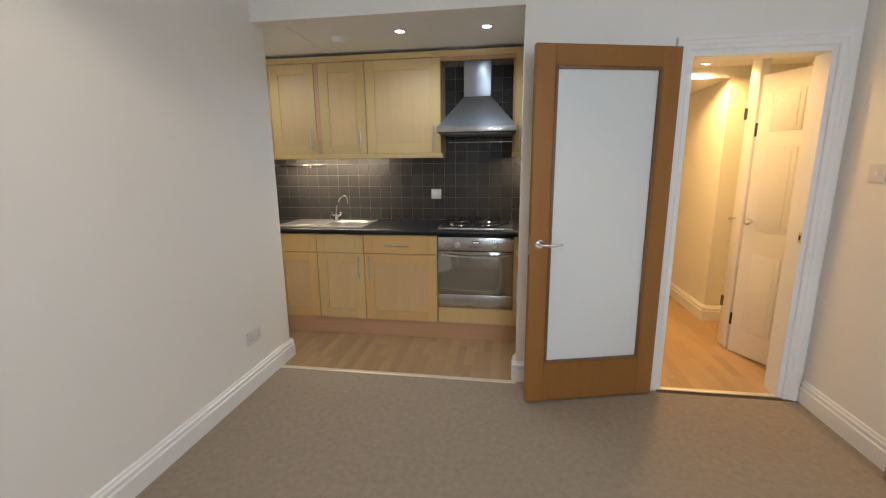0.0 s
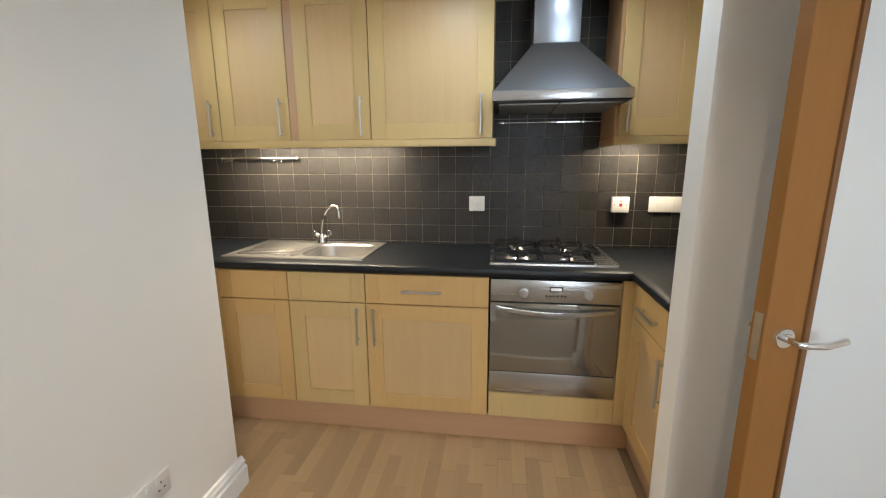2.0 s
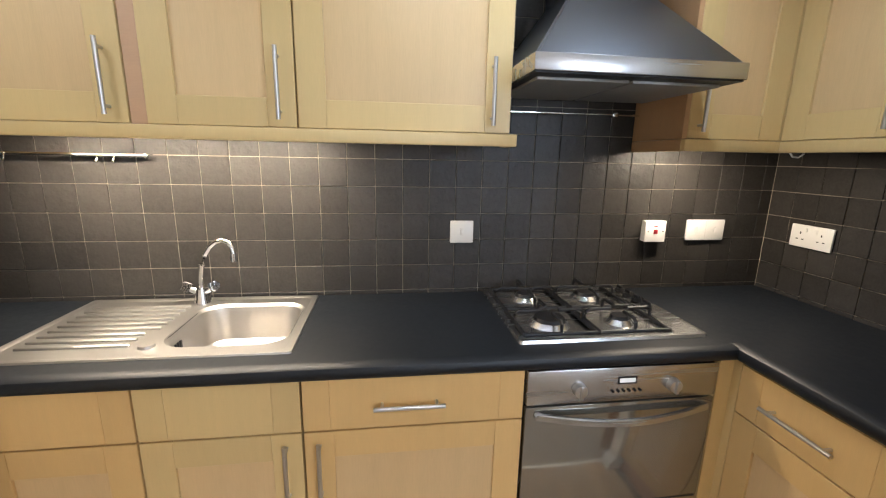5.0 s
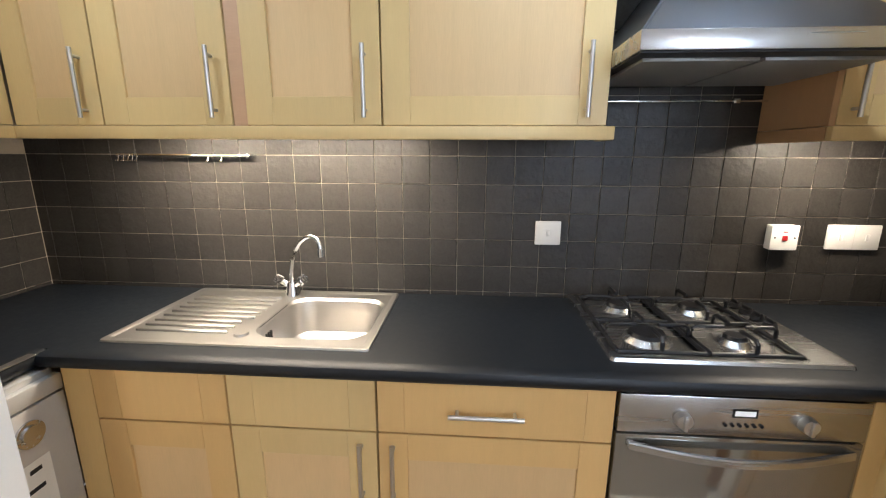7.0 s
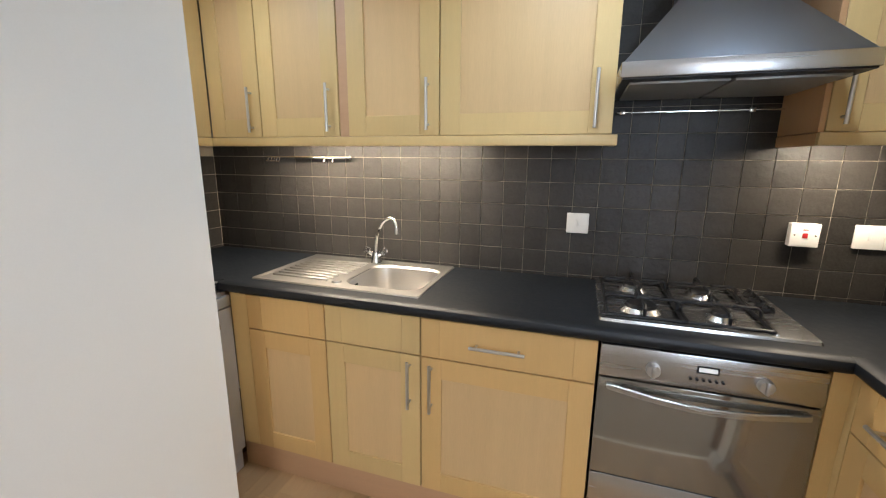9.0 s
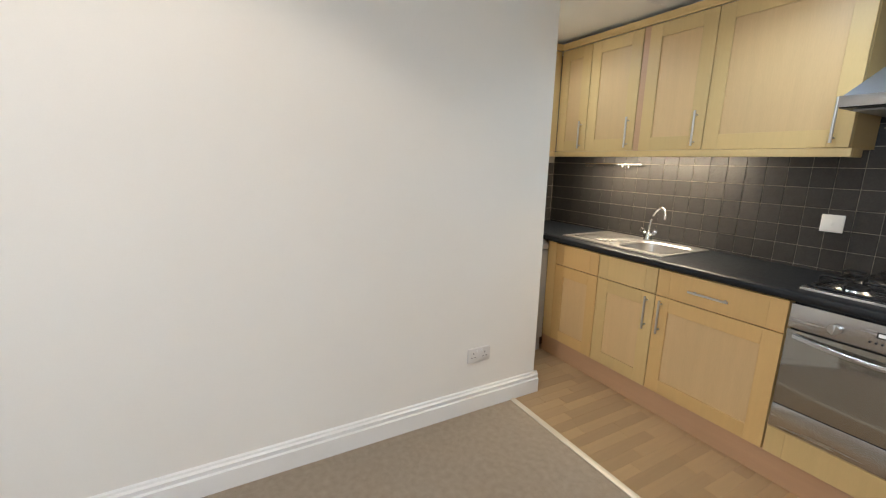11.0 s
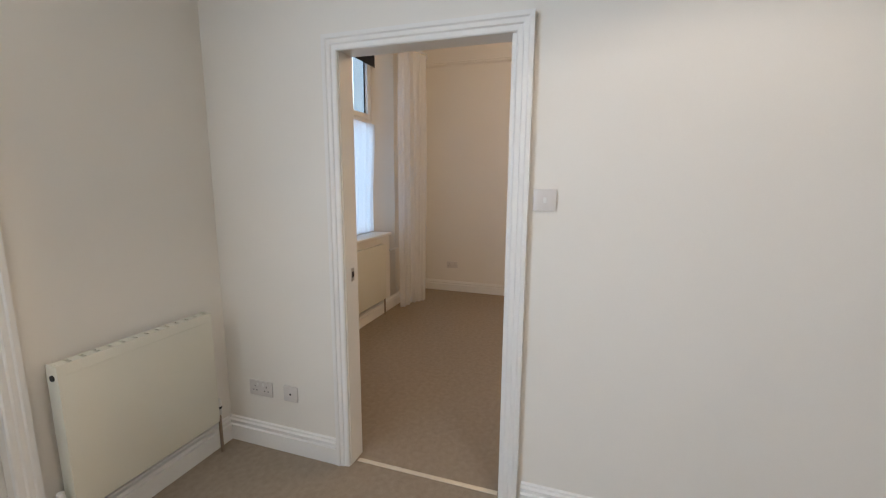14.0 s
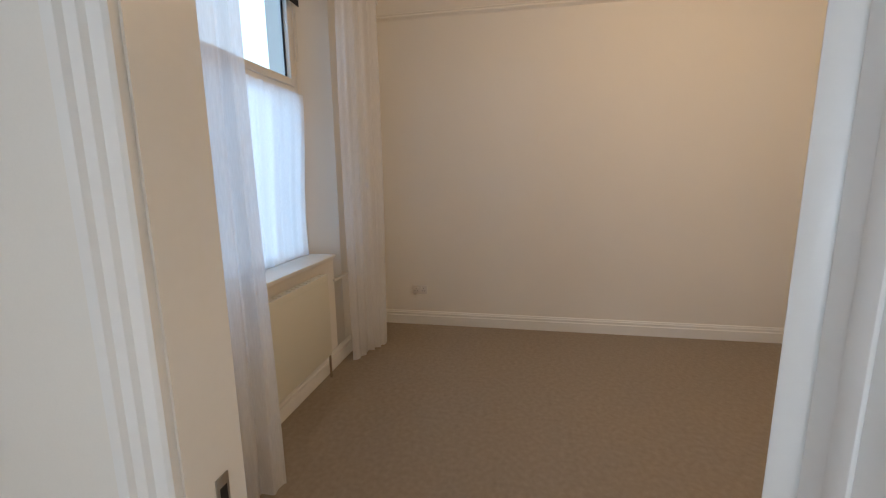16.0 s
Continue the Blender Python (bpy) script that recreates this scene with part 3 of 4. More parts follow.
U = 3.46
wall_unit(pose(-1.007, U, 0), 0.622, "wide beech-effect wall cabinet beside the hood", "r")
wall_unit(pose(-1.404, U, 0), 0.396, "narrow beech-effect wall cabinet above the sink", "r")
wall_unit(pose(-1.842, U, 0), 0.396, "beech-effect wall cabinet above the drainer", "r")
wall_unit(pose(-2.128, U, 0), 0.285, "slim beech-effect corner wall cabinet", "r")
wall_unit(pose(-2.13, 2.73, 0, 0, 0, 90), 0.729, "beech-effect wall cabinet on the side wall", "")
u = wall_unit(pose(0.203, U, 0), 0.341, "beech-effect corner wall cabinet next to the hood", "l")
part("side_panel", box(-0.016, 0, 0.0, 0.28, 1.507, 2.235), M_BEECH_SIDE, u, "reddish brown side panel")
wall_unit(pose(0.545, 3.459, 0, 0, 0, -90), 0.359, "beech-effect wall cabinet of the return run", "r")
wall_unit(pose(0.545, 3.098, 0, 0, 0, -90), 0.345, "beech-effect wall cabinet of the return run", "l")
f = thing("filler_panel", pose(-1.4455, U, 0), "reddish beech upright between wall cabinets", "filler panel", "fillers")
part("strip", box(0, 0.041, 0.006, 0.2, 1.507, 2.235), M_PLINTH, f)
f = thing("filler_panel", pose(0.543, U, 0), "beech-effect corner post between wall cabinets", "filler panel", "fillers")
part("strip", box(0.0015, 0.016, 0.0015, 0.02, 1.507, 2.235), M_BEECH, f)
pe = thing("light_pelmet", pose(-1.0, 3.44, 1.468), "beech-effect light pelmet below the wall cabinets", "pelmet")
part("main_rail", box(-1.13, 0.632, 0, 0.022, 0, 0.037, 0.003), M_BEECH, pe)
part("end_return", box(0.61, 0.632, 0.023, 0.12, 0, 0.037, 0.003), M_BEECH, pe)
part("side_rail", box(-1.13, -1.108, -0.71, -0.001, 0, 0.037, 0.003), M_BEECH, pe)
part("corner_rail", box(1.185, 1.545, 0, 0.022, 0, 0.037, 0.003), M_BEECH, pe)
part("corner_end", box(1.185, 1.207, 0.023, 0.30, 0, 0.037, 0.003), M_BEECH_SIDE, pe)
part("return_rail", box(1.523, 1.545, -0.69, -0.001, 0, 0.037, 0.003), M_BEECH, pe)
co = thing("cornice", pose(-1.0, U, 2.236), "beech-effect cornice along the wall cabinet tops", "cornice")
CO = [(0, 0), (0.008, 0), (0.010, 0.012), (0.026, 0.026), (0.030, 0.038), (0, 0.038)]
part("main_cornice", extrude_profile(bmesh.new(), CO, (-1.13, 0, 0), (1.545, 0, 0), (0, -1, 0)), M_BEECH, co)
part("side_cornice", extrude_profile(bmesh.new(), CO, (-1.13, -0.73, 0), (-1.13, 0, 0), (1, 0, 0)), M_BEECH, co)
part("return_cornice", extrude_profile(bmesh.new(), CO, (1.545, -0.71, 0), (1.545, 0, 0), (-1, 0, 0)), M_BEECH, co)
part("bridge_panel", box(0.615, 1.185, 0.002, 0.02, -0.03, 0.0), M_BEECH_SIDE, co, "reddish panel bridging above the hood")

# cooker hood
ho = thing("cooker_hood", pose(-0.387, 3.267, 1.654), "stainless steel chimney cooker hood", "cooker hood")
part("rim", box(0, 0.602, 0, 0.47, 0, 0.044, 0.003), M_STEEL, ho)
b = bmesh.new()
lo = [b.verts.new(p) for p in ((0.006, 0.008, 0.0445), (0.596, 0.008, 0.0445), (0.596, 0.468, 0.0445), (0.006, 0.468, 0.0445))]
hi = [b.verts.new(p) for p in ((0.185, 0.215, 0.285), (0.401, 0.215, 0.285), (0.401, 0.468, 0.285), (0.185, 0.468, 0.285))]
for i in range(4):
    b.faces.new((lo[i], lo[(i + 1) % 4], hi[(i + 1) % 4], hi[i]))
b.faces.new(hi)
b.faces.new(lo[::-1])
bmesh.ops.bevel(b, geom=[e for e in b.edges if abs(e.verts[0].co.z - e.verts[1].co.z) > 0.1], offset=0.006, segments=2, affect="EDGES")
part("canopy", b, M_HOOD, ho)
part("chimney", box(0.186, 0.400, 0.216, 0.468, 0.286, 0.625, 0.002), M_HOOD, ho)
for fx in (0.03, 0.306):
    fl = part("filter", box(fx, fx + 0.266, 0.06, 0.43, -0.012, -0.001, 0.003), M_FILTER, ho, "dark grease filter")
part("underside", box(0.006, 0.596, 0.006, 0.464, -0.004, -0.0005), M_BLACK, ho)
rl = thing("hanging_rail", pose(-0.36, KB - 0.03, 1.60), "thin chrome hanging rail below the hood", "rail", "rails")
part("bar", rod((0, 0, 0), (0.56, 0, 0), 0.004, seg=10), M_CHROME, rl)
for x in (0.01, 0.44):
    part("bracket", box(x, x + 0.02, -0.008, 0.03, -0.008, 0.008, 0.002), M_CHROME, rl)
rl = thing("hanging_rail", pose(-2.04, KB - 0.035, 1.42), "chrome utensil rail with hooks above the drainer", "rail", "rails")
part("bar", rod((0, 0, 0), (0.50, 0, 0), 0.006, seg=12), M_CHROME, rl)
for x in (0.02, 0.49):
    part("bracket", rod((x, 0, 0), (x, 0.035, 0), 0.008, seg=12), M_CHROME, rl)
for x in (0.012, 0.032, 0.05, 0.066, 0.082, 0.35, 0.40):
    part("hook", tube(bmesh.new(), [(x, -0.007, 0.006), (x, -0.009, -0.01), (x, -0.014, -0.022), (x, -0.022, -0.018)], 0.002, 6), M_CHROME, rl)

# sink
sk = thing("sink", pose(-1.785, 3.252, 0.912), "stainless steel single bowl sink with ribbed drainer", "sink")
SW, SD = 0.77, 0.475
ox0, ox1, oy0, oy1 = SX0 + 1.785, SX1 + 1.785, SY0 - 3.252, SY1 - 3.252


def ring(bm, x0, x1, y0, y1, z, r, n=6):
    vs = []
    for cx, cyy, a0 in ((x1 - r, y1 - r, 0), (x0 + r, y1 - r, 90), (x0 + r, y0 + r, 180), (x1 - r, y0 + r, 270)):
        for k in range(n + 1):
            a = radians(a0 + 90 * k / n)
            vs.append(bm.verts.new((cx + r * math.cos(a), cyy + r * math.sin(a), z)))
    return vs


def loft(bm, rings):
    for u, v in zip(rings, rings[1:]):
        for k in range(len(u)):
            bm.faces.new((u[k], u[(k + 1) % len(u)], v[(k + 1) % len(v)], v[k]))


b = bmesh.new()
edge = [ring(b, 0, SW, 0, SD, 0.0005, 0.012), ring(b, 0.002, SW - 0.002, 0.002, SD - 0.002, 0.006, 0.012), ring(b, 0.012, SW - 0.012, 0.012, SD - 0.012, 0.007, 0.016), ring(b, 0.022, SW - 0.022, 0.022, SD - 0.022, 0.003, 0.02)]
loft(b, edge)
bmesh.ops.recalc_face_normals(b, faces=b.faces)
part("rim", b, M_SINK, sk)
b = bmesh.new()
loft(b, [ring(b, 0.022, SW - 0.022, 0.022, SD - 0.022, 0.003, 0.02), ring(b, ox0 - 0.004, ox1 + 0.004, oy0 - 0.004, oy1 + 0.004, 0.003, 0.075)])
bmesh.ops.recalc_face_normals(b, faces=b.faces)
part("drainer", b, M_SINK, sk)
b = bmesh.new()
bowl = [ring(b, ox0 - 0.004, ox1 + 0.004, oy0 - 0.004, oy1 + 0.004, 0.003, 0.075), ring(b, ox0 + 0.004, ox1 - 0.004, oy0 + 0.004, oy1 - 0.004, -0.006, 0.075), ring(b, ox0 + 0.014, ox1 - 0.014, oy0 + 0.014, oy1 - 0.014, -0.12, 0.07), ring(b, ox0 + 0.04, ox1 - 0.04, oy0 + 0.04, oy1 - 0.04, -0.148, 0.06), ring(b, ox0 + 0.13, ox1 - 0.13, oy0 + 0.13, oy1 - 0.13, -0.152, 0.03)]
loft(b, bowl)
b.faces.new(bowl[-1])
bmesh.ops.recalc_face_normals(b, faces=b.faces)
bmesh.ops.reverse_faces(b, faces=b.faces)
part("bowl", b, M_SINK, sk)
part("waste", rod(((ox0 + ox1) / 2, (oy0 + oy1) / 2, -0.152), ((ox0 + ox1) / 2, (oy0 + oy1) / 2, -0.149), 0.034, seg=24), M_CHROME, sk)
b = bmesh.new()
for i in range(3):
    bx(b, ox0 + 0.006, ox0 + 0.012, 0.15 + i * 0.014, 0.157 + i * 0.014, -0.055, -0.03)
part("overflow_slots", b, M_DARK, sk)
for i in range(9):
    y = 0.075 + i * 0.038
    x1 = 0.355 if 2 < i < 9 else 0.33
    part("rib", box(0.05, x1, y, y + 0.012, 0.001, 0.0105, 0.004, 2), M_SINK, sk)
part("plug_cap", rod((0.375, 0.075, 0.003), (0.375, 0.075, 0.010), 0.022, 0.019, 24), M_SINK, sk)

tp = thing("mixer_tap", pose(-1.41, 3.685, 0.916), "chrome swan-neck mixer tap with clear knobs", "tap")
b = rod((0, 0, 0), (0, 0, 0.012), 0.03, 0.027, 24)
cy(b, (0, 0, 0.012), (0, 0, 0.05), 0.026, 0.018, 24)
part("body", b, M_CHROME, tp)
for s in (-1, 1):
    part("valve", rod((0, 0, 0.03), (s * 0.034, -0.006, 0.052), 0.013, 0.011, 16), M_CHROME, tp)
    b = bmesh.new()
    cy(b, (s * 0.034, -0.006, 0.052), (s * 0.058, -0.011, 0.067), 0.019, 0.016, 8)
    bmesh.ops.bevel(b, geom=b.edges[:], offset=0.003, segments=1, affect="EDGES")
    part("knob", b, M_KNOB, tp, "clear acrylic tap knob")
arc = [(0, 0, 0.05), (0.002, 0, 0.09), (0.010, -0.003, 0.135), (0.026, -0.007, 0.172), (0.048, -0.014, 0.203), (0.073, -0.021, 0.222), (0.097, -0.028, 0.228), (0.116, -0.033, 0.221), (0.127, -0.036, 0.203), (0.130, -0.037, 0.180)]
part("spout", tube(bmesh.new(), arc, 0.009, 14), M_CHROME, tp)
part("nozzle", rod((0.130, -0.037, 0.185), (0.130, -0.037, 0.155), 0.012, seg=16), M_CHROME, tp)

# gas hob
hb = thing("gas_hob", pose(-0.386, 3.25, 0.912), "stainless four burner gas hob with black pan supports", "hob")
HW, HD = 0.60, 0.488
b = bmesh.new()
rr = [ring(b, 0, HW, 0, HD, 0.0005, 0.01), ring(b, 0.003, HW - 0.003, 0.003, HD - 0.003, 0.010, 0.01), ring(b, 0.02, HW - 0.02, 0.02, HD - 0.02, 0.012, 0.01), ring(b, 0.028, HW - 0.11, 0.028, HD - 0.028, 0.007, 0.01)]
loft(b, rr)
b.faces.new(rr[-1])
bmesh.ops.recalc_face_normals(b, faces=b.faces)
part("tray", b, M_STEEL, hb)
BURN = ((0.138, 0.13, 0.050), (0.375, 0.125, 0.030), (0.136, 0.365, 0.036), (0.372, 0.365, 0.036))
for x, y, r in BURN:
    part("burner_base", rod((x, y, 0.007), (x, y, 0.022), r + 0.018, r + 0.004, 32), M_STEEL, hb)
    part("burner_cap", rod((x, y, 0.0222), (x, y, 0.032), r, r - 0.004, 32), M_BLACK, hb)
for gx in (0.137, 0.373):
    b = bmesh.new()
    x0, x1, y0, y1 = gx - 0.112, gx + 0.112, 0.03, HD - 0.03
    for p, q in (((x0, y0), (x1, y0)), ((x0, y1), (x1, y1)), ((x0, y0), (x0, y1)), ((x1, y0), (x1, y1)), ((x0, (y0 + y1) / 2), (x1, (y0 + y1) / 2))):
        cy(b, (*p, 0.016), (*q, 0.016), 0.0062, seg=8)
    for yc in (0.13, 0.365):
        for dx, dy in ((-1, 0), (1, 0), (0, -1), (0, 1)):
            ex = x0 if dx < 0 else x1
            if dx:
                tube(b, [(ex, yc, 0.016), (ex, yc, 0.044), (ex - dx * 0.012, yc, 0.052), (gx + dx * 0.03, yc, 0.052)], 0.0058, 8)
            else:
                ey = yc + dy * 0.10
                tube(b, [(gx, ey, 0.016), (gx, ey, 0.044), (gx, ey - dy * 0.012, 0.052), (gx, yc + dy * 0.03, 0.052)], 0.0058, 8)
    part("pan_support", b, M_BLACK, hb, "black enamelled pan support")
for i in range(4):
    k = part("control_knob", rod((0.545, 0.24 + i * 0.058, 0.012), (0.545, 0.24 + i * 0.058, 0.026), 0.019, 0.017, 20), M_BLACK, hb)
    part("grip", box(0.540, 0.550, 0.223 + i * 0.058, 0.257 + i * 0.058, 0.026, 0.036, 0.002), M_BLACK, k)
part("guard_rib", tube(bmesh.new(), [(0.492, 0.02, 0.013), (0.50, 0.12, 0.016), (0.503, 0.25, 0.016), (0.50, 0.46, 0.013)], 0.004, 8), M_CHROME, hb)


# ---- plates on walls (local: x along the wall, facing -y) ----
def plate(name, m, w, label, category, kind, mat=None, group="wall plates"):
    t = thing(name, m, label, category, group)
    face = part("faceplate", box(-w / 2, w / 2, -0.010, -0.0005, -0.043, 0.043, 0.003), mat or M_PLASTIC, t)
    if kind == "switch":
        part("rocker", box(-0.006, 0.006, -0.0135, -0.009, -0.011, 0.011, 0.0015), M_PLASTIC, face)
    elif kind == "red":
        part("back_box", box(-w / 2 + 0.001, w / 2 - 0.001, -0.0004, 0.022, -0.042, 0.042, 0.002), M_PLASTIC, t)
        part("print_bar", box(-0.008, 0.008, -0.0104, -0.0099, 0.018, 0.022), M_RED, face)
        part("rocker", box(-0.008, 0.008, -0.0135, -0.009, -0.010, 0.008, 0.0015), M_RED, face, "red rocker")
        part("screw", rod((-0.032, -0.011, 0), (-0.032, -0.0095, 0), 0.003, seg=8), M_DARK, face)
        part("screw", rod((0.032, -0.011, 0), (0.032, -0.0095, 0), 0.003, seg=8), M_DARK, face)
    elif kind == "double":
        for s in (-1, 1):
            cx = s * w * 0.25
            for dx, dz, hw, hh in ((0, 0.016, 0.0022, 0.0045), (-0.011, -0.008, 0.0042, 0.002), (0.011, -0.008, 0.0042, 0.002)):
                part("pin_slot", box(cx + dx - hw, cx + dx + hw, -0.0106, -0.0095, dz - hh - 0.004, dz + hh - 0.004), M_DARK, face)
            part("rocker", box(cx + s * -0.02 - 0.005, cx + s * -0.02 + 0.005, -0.0125, -0.009, 0.016, 0.032, 0.001), M_PLASTIC, face)
    elif kind == "twin":
        for s in (-1, 1):
            part("rocker", box(s * 0.043 - 0.006, s * 0.043 + 0.006, -0.0135, -0.009, -0.011, 0.011, 0.0015), M_PLASTIC, face)
        part("seam", box(-0.001, 0.001, -0.0104, -0.0095, -0.042, 0.042), M_GREYPLATE, face)
    elif kind == "aerial":
        part("aerial_hole", rod((0, -0.0108, 0), (0, -0.0095, 0), 0.006, seg=14), M_DARK, face)
    return t


kb = KB - 0.001
plate("light_switch", pose(-0.475, kb, 1.155), 0.09, "white single switch plate on dark tiles", "switch", "switch")
plate("cooker_switch", pose(0.315, kb - 0.0225, 1.157), 0.09, "white cooker switch with red rocker", "switch", "red")
plate("light_switch", pose(0.555, kb, 1.158), 0.172, "white double switch plate on dark tiles", "switch", "twin")
plate("power_socket", pose(KE - 0.001, 3.535, 1.163, 0, 0, -90), 0.16, "white double socket on the tiled side wall", "socket", "double")
plate("power_socket", pose(WX, 2.335, 0.34, 0, 0, 90), 0.15, "pale grey double socket low on the wall", "socket", "double", M_GREYPLATE)
plate("power_socket", pose(WX, -1.265, 0.335, 0, 0, 90), 0.15, "pale grey double socket near the radiator", "socket", "double", M_GREYPLATE)
plate("aerial_socket", pose(WX, -1.07, 0.335, 0, 0, 90), 0.088, "pale grey aerial socket beside the doorway", "socket", "aerial", M_GREYPLATE)
plate("light_switch", pose(WX, 0.208, 1.393, 0, 0, 90), 0.09, "pale grey single light switch beside the doorway", "switch", "switch", M_GREYPLATE)
plate("light_switch", pose(EX, 2.37, 1.35, 0, 0, -90), 0.088, "pale light switch beside the hall doorway", "switch", "switch", M_GREYPLATE)
plate("power_socket", pose(FAR, -1.27, 0.355, 0, 0, 90), 0.15, "pale grey double socket on the bedroom wall", "socket", "double", M_GREYPLATE)


# ---- glazed oak door, standing open ----
gd = thing("glazed_door", pose(1.053, 2.570, 0.012, 0, 0, 195.6), "oak-veneer door with frosted glass panel, standing open", "door")
GW, GT, GH = 0.80, 0.04, 1.998
LS, RS, BR, TR = 0.104, 0.104, 0.240, 0.104
part("frame", box(0, LS, -GT / 2, GT / 2, 0, GH, 0.002, seg=1), M_OAK, gd)
part("frame", box(GW - RS, GW, -GT / 2, GT / 2, 0, GH, 0.002, seg=1), M_OAK, gd)
part("frame", box(LS, GW - RS, -GT / 2, GT / 2, 0, BR, 0.002, seg=1), M_OAK, gd)
part("frame", box(LS, GW - RS, -GT / 2, GT / 2, GH - TR, GH, 0.002, seg=1), M_OAK, gd)
for y0, y1 in ((-GT / 2 - 0.006, -0.004), (0.004, GT / 2 + 0.006)):
    part("glazing_bead", box(LS, LS + 0.016, y0, y1, BR, GH - TR, 0.003), M_OAK_DARK, gd)
    part("glazing_bead", box(GW - RS - 0.016, GW - RS, y0, y1, BR, GH - TR, 0.003), M_OAK_DARK, gd)
    part("glazing_bead", box(LS + 0.016, GW - RS - 0.016, y0, y1, BR, BR + 0.016, 0.003), M_OAK_DARK, gd)
    part("glazing_bead", box(LS + 0.016, GW - RS - 0.016, y0, y1, GH - TR - 0.016, GH - TR, 0.003), M_OAK_DARK, gd)
part("glass_panel", box(LS + 0.004, GW - RS - 0.004, -0.0035, 0.0035, BR + 0.004, GH - TR - 0.004), M_FROST, gd, "white frosted glass")
for s in (-1, 1):
    hx, hz = GW - 0.050, 0.962
    b = rod((hx, s * GT / 2, hz), (hx, s * (GT / 2 + 0.009), hz), 0.026, 0.024, 28)
    hd = part("handle_rose", b, M_CHROME, gd)
    part("lever", tube(bmesh.new(), [(hx, s * (GT / 2 + 0.008), hz), (hx, s * (GT / 2 + 0.045), hz), (hx - 0.012, s * (GT / 2 + 0.052), hz), (hx - 0.06, s * (GT / 2 + 0.053), hz - 0.004), (hx - 0.115, s * (GT / 2 + 0.050), hz + 0.004)], 0.0085, 12), M_CHROME, hd)
part("latch_face", box(GW, GW + 0.001, -0.011, 0.011, 0.90, 1.02), M_NICKEL, gd)

# bedroom door, folded back into the bedroom
bd = thing("bedroom_door", pose(-1.566, 0.068, 0.008, 0, 0, -38), "white painted door opened flat into the bedroom", "door")
part("leaf", box(-0.76, 0, -0.038, 0, 0, 2.02, 0.002), M_TRIM, bd)
for hz in (0.2, 1.80):
    part("hinge", box(0.0, 0.003, -0.030, -0.004, hz - 0.038, hz + 0.038), M_HINGE, bd, "steel butt hinge")

# panelled hall door, ajar
pd = thing("panelled_door", pose(1.86, 3.30, 0.008, 0, 0, -62), "white moulded six-panel door standing ajar", "door")
PW, PH = 0.62, 1.975
part("leaf", box(0, PW, -0.0175, 0.0175, 0, PH, 0.002), M_TRIM, pd)
for x0, x1 in ((0.085, 0.275), (0.345, 0.535)):
    for z0, z1 in ((0.19, 0.76), (0.93, 1.5), (1.60, 1.86)):
        b = box(x0, x1, -0.0225, -0.0175, z0, z1, 0.004, 2)
        bx(b, x0 + 0.03, x1 - 0.03, -0.026, -0.0225, z0 + 0.03, z1 - 0.03, 0.003, 2)
        part("panel", b, M_TRIM, pd)
b = rod((0.055, -0.0175, 0.99), (0.055, -0.045, 0.99), 0.010, seg=14)
bmesh.ops.create_uvsphere(b, u_segments=18, v_segments=12, radius=0.025, matrix=Matrix.Translation((0.055, -0.06, 0.99)) @ Matrix.Diagonal((1, 0.75, 1, 1)))
part("knob", b, M_CHROME, pd, "round chrome knob")
for z in (0.25, 1.62):
    part("hinge", box(-0.012, 0.004, -0.02, 0.0, z - 0.045, z + 0.045, 0.001), M_DARK, pd)

ck = thing("cupboard_knob", pose(1.845, 3.42, 1.0), "small brass knob on the hall cupboard post", "knob")
part("stem", rod((0, 0, 0), (-0.022, 0, 0), 0.006, seg=12), M_NICKEL, ck)
b = bmesh.new()
bmesh.ops.create_uvsphere(b, u_segments=16, v_segments=10, radius=0.015, matrix=Matrix.Translation((-0.030, 0, 0)))
part("ball", b, M_NICKEL, ck)
for z in (0.35, 1.75):
    hg = thing("butt_hinge", pose(1.845, 3.445, z), "small steel butt hinge on the hall cupboard post", "hinge", "post hinges")
    part("leaf", box(-0.003, 0, -0.012, 0.012, -0.04, 0.04), M_HINGE, hg)
    part("knuckle", rod((-0.005, 0.012, -0.04), (-0.005, 0.012, 0.04), 0.005, seg=10), M_HINGE, hg)


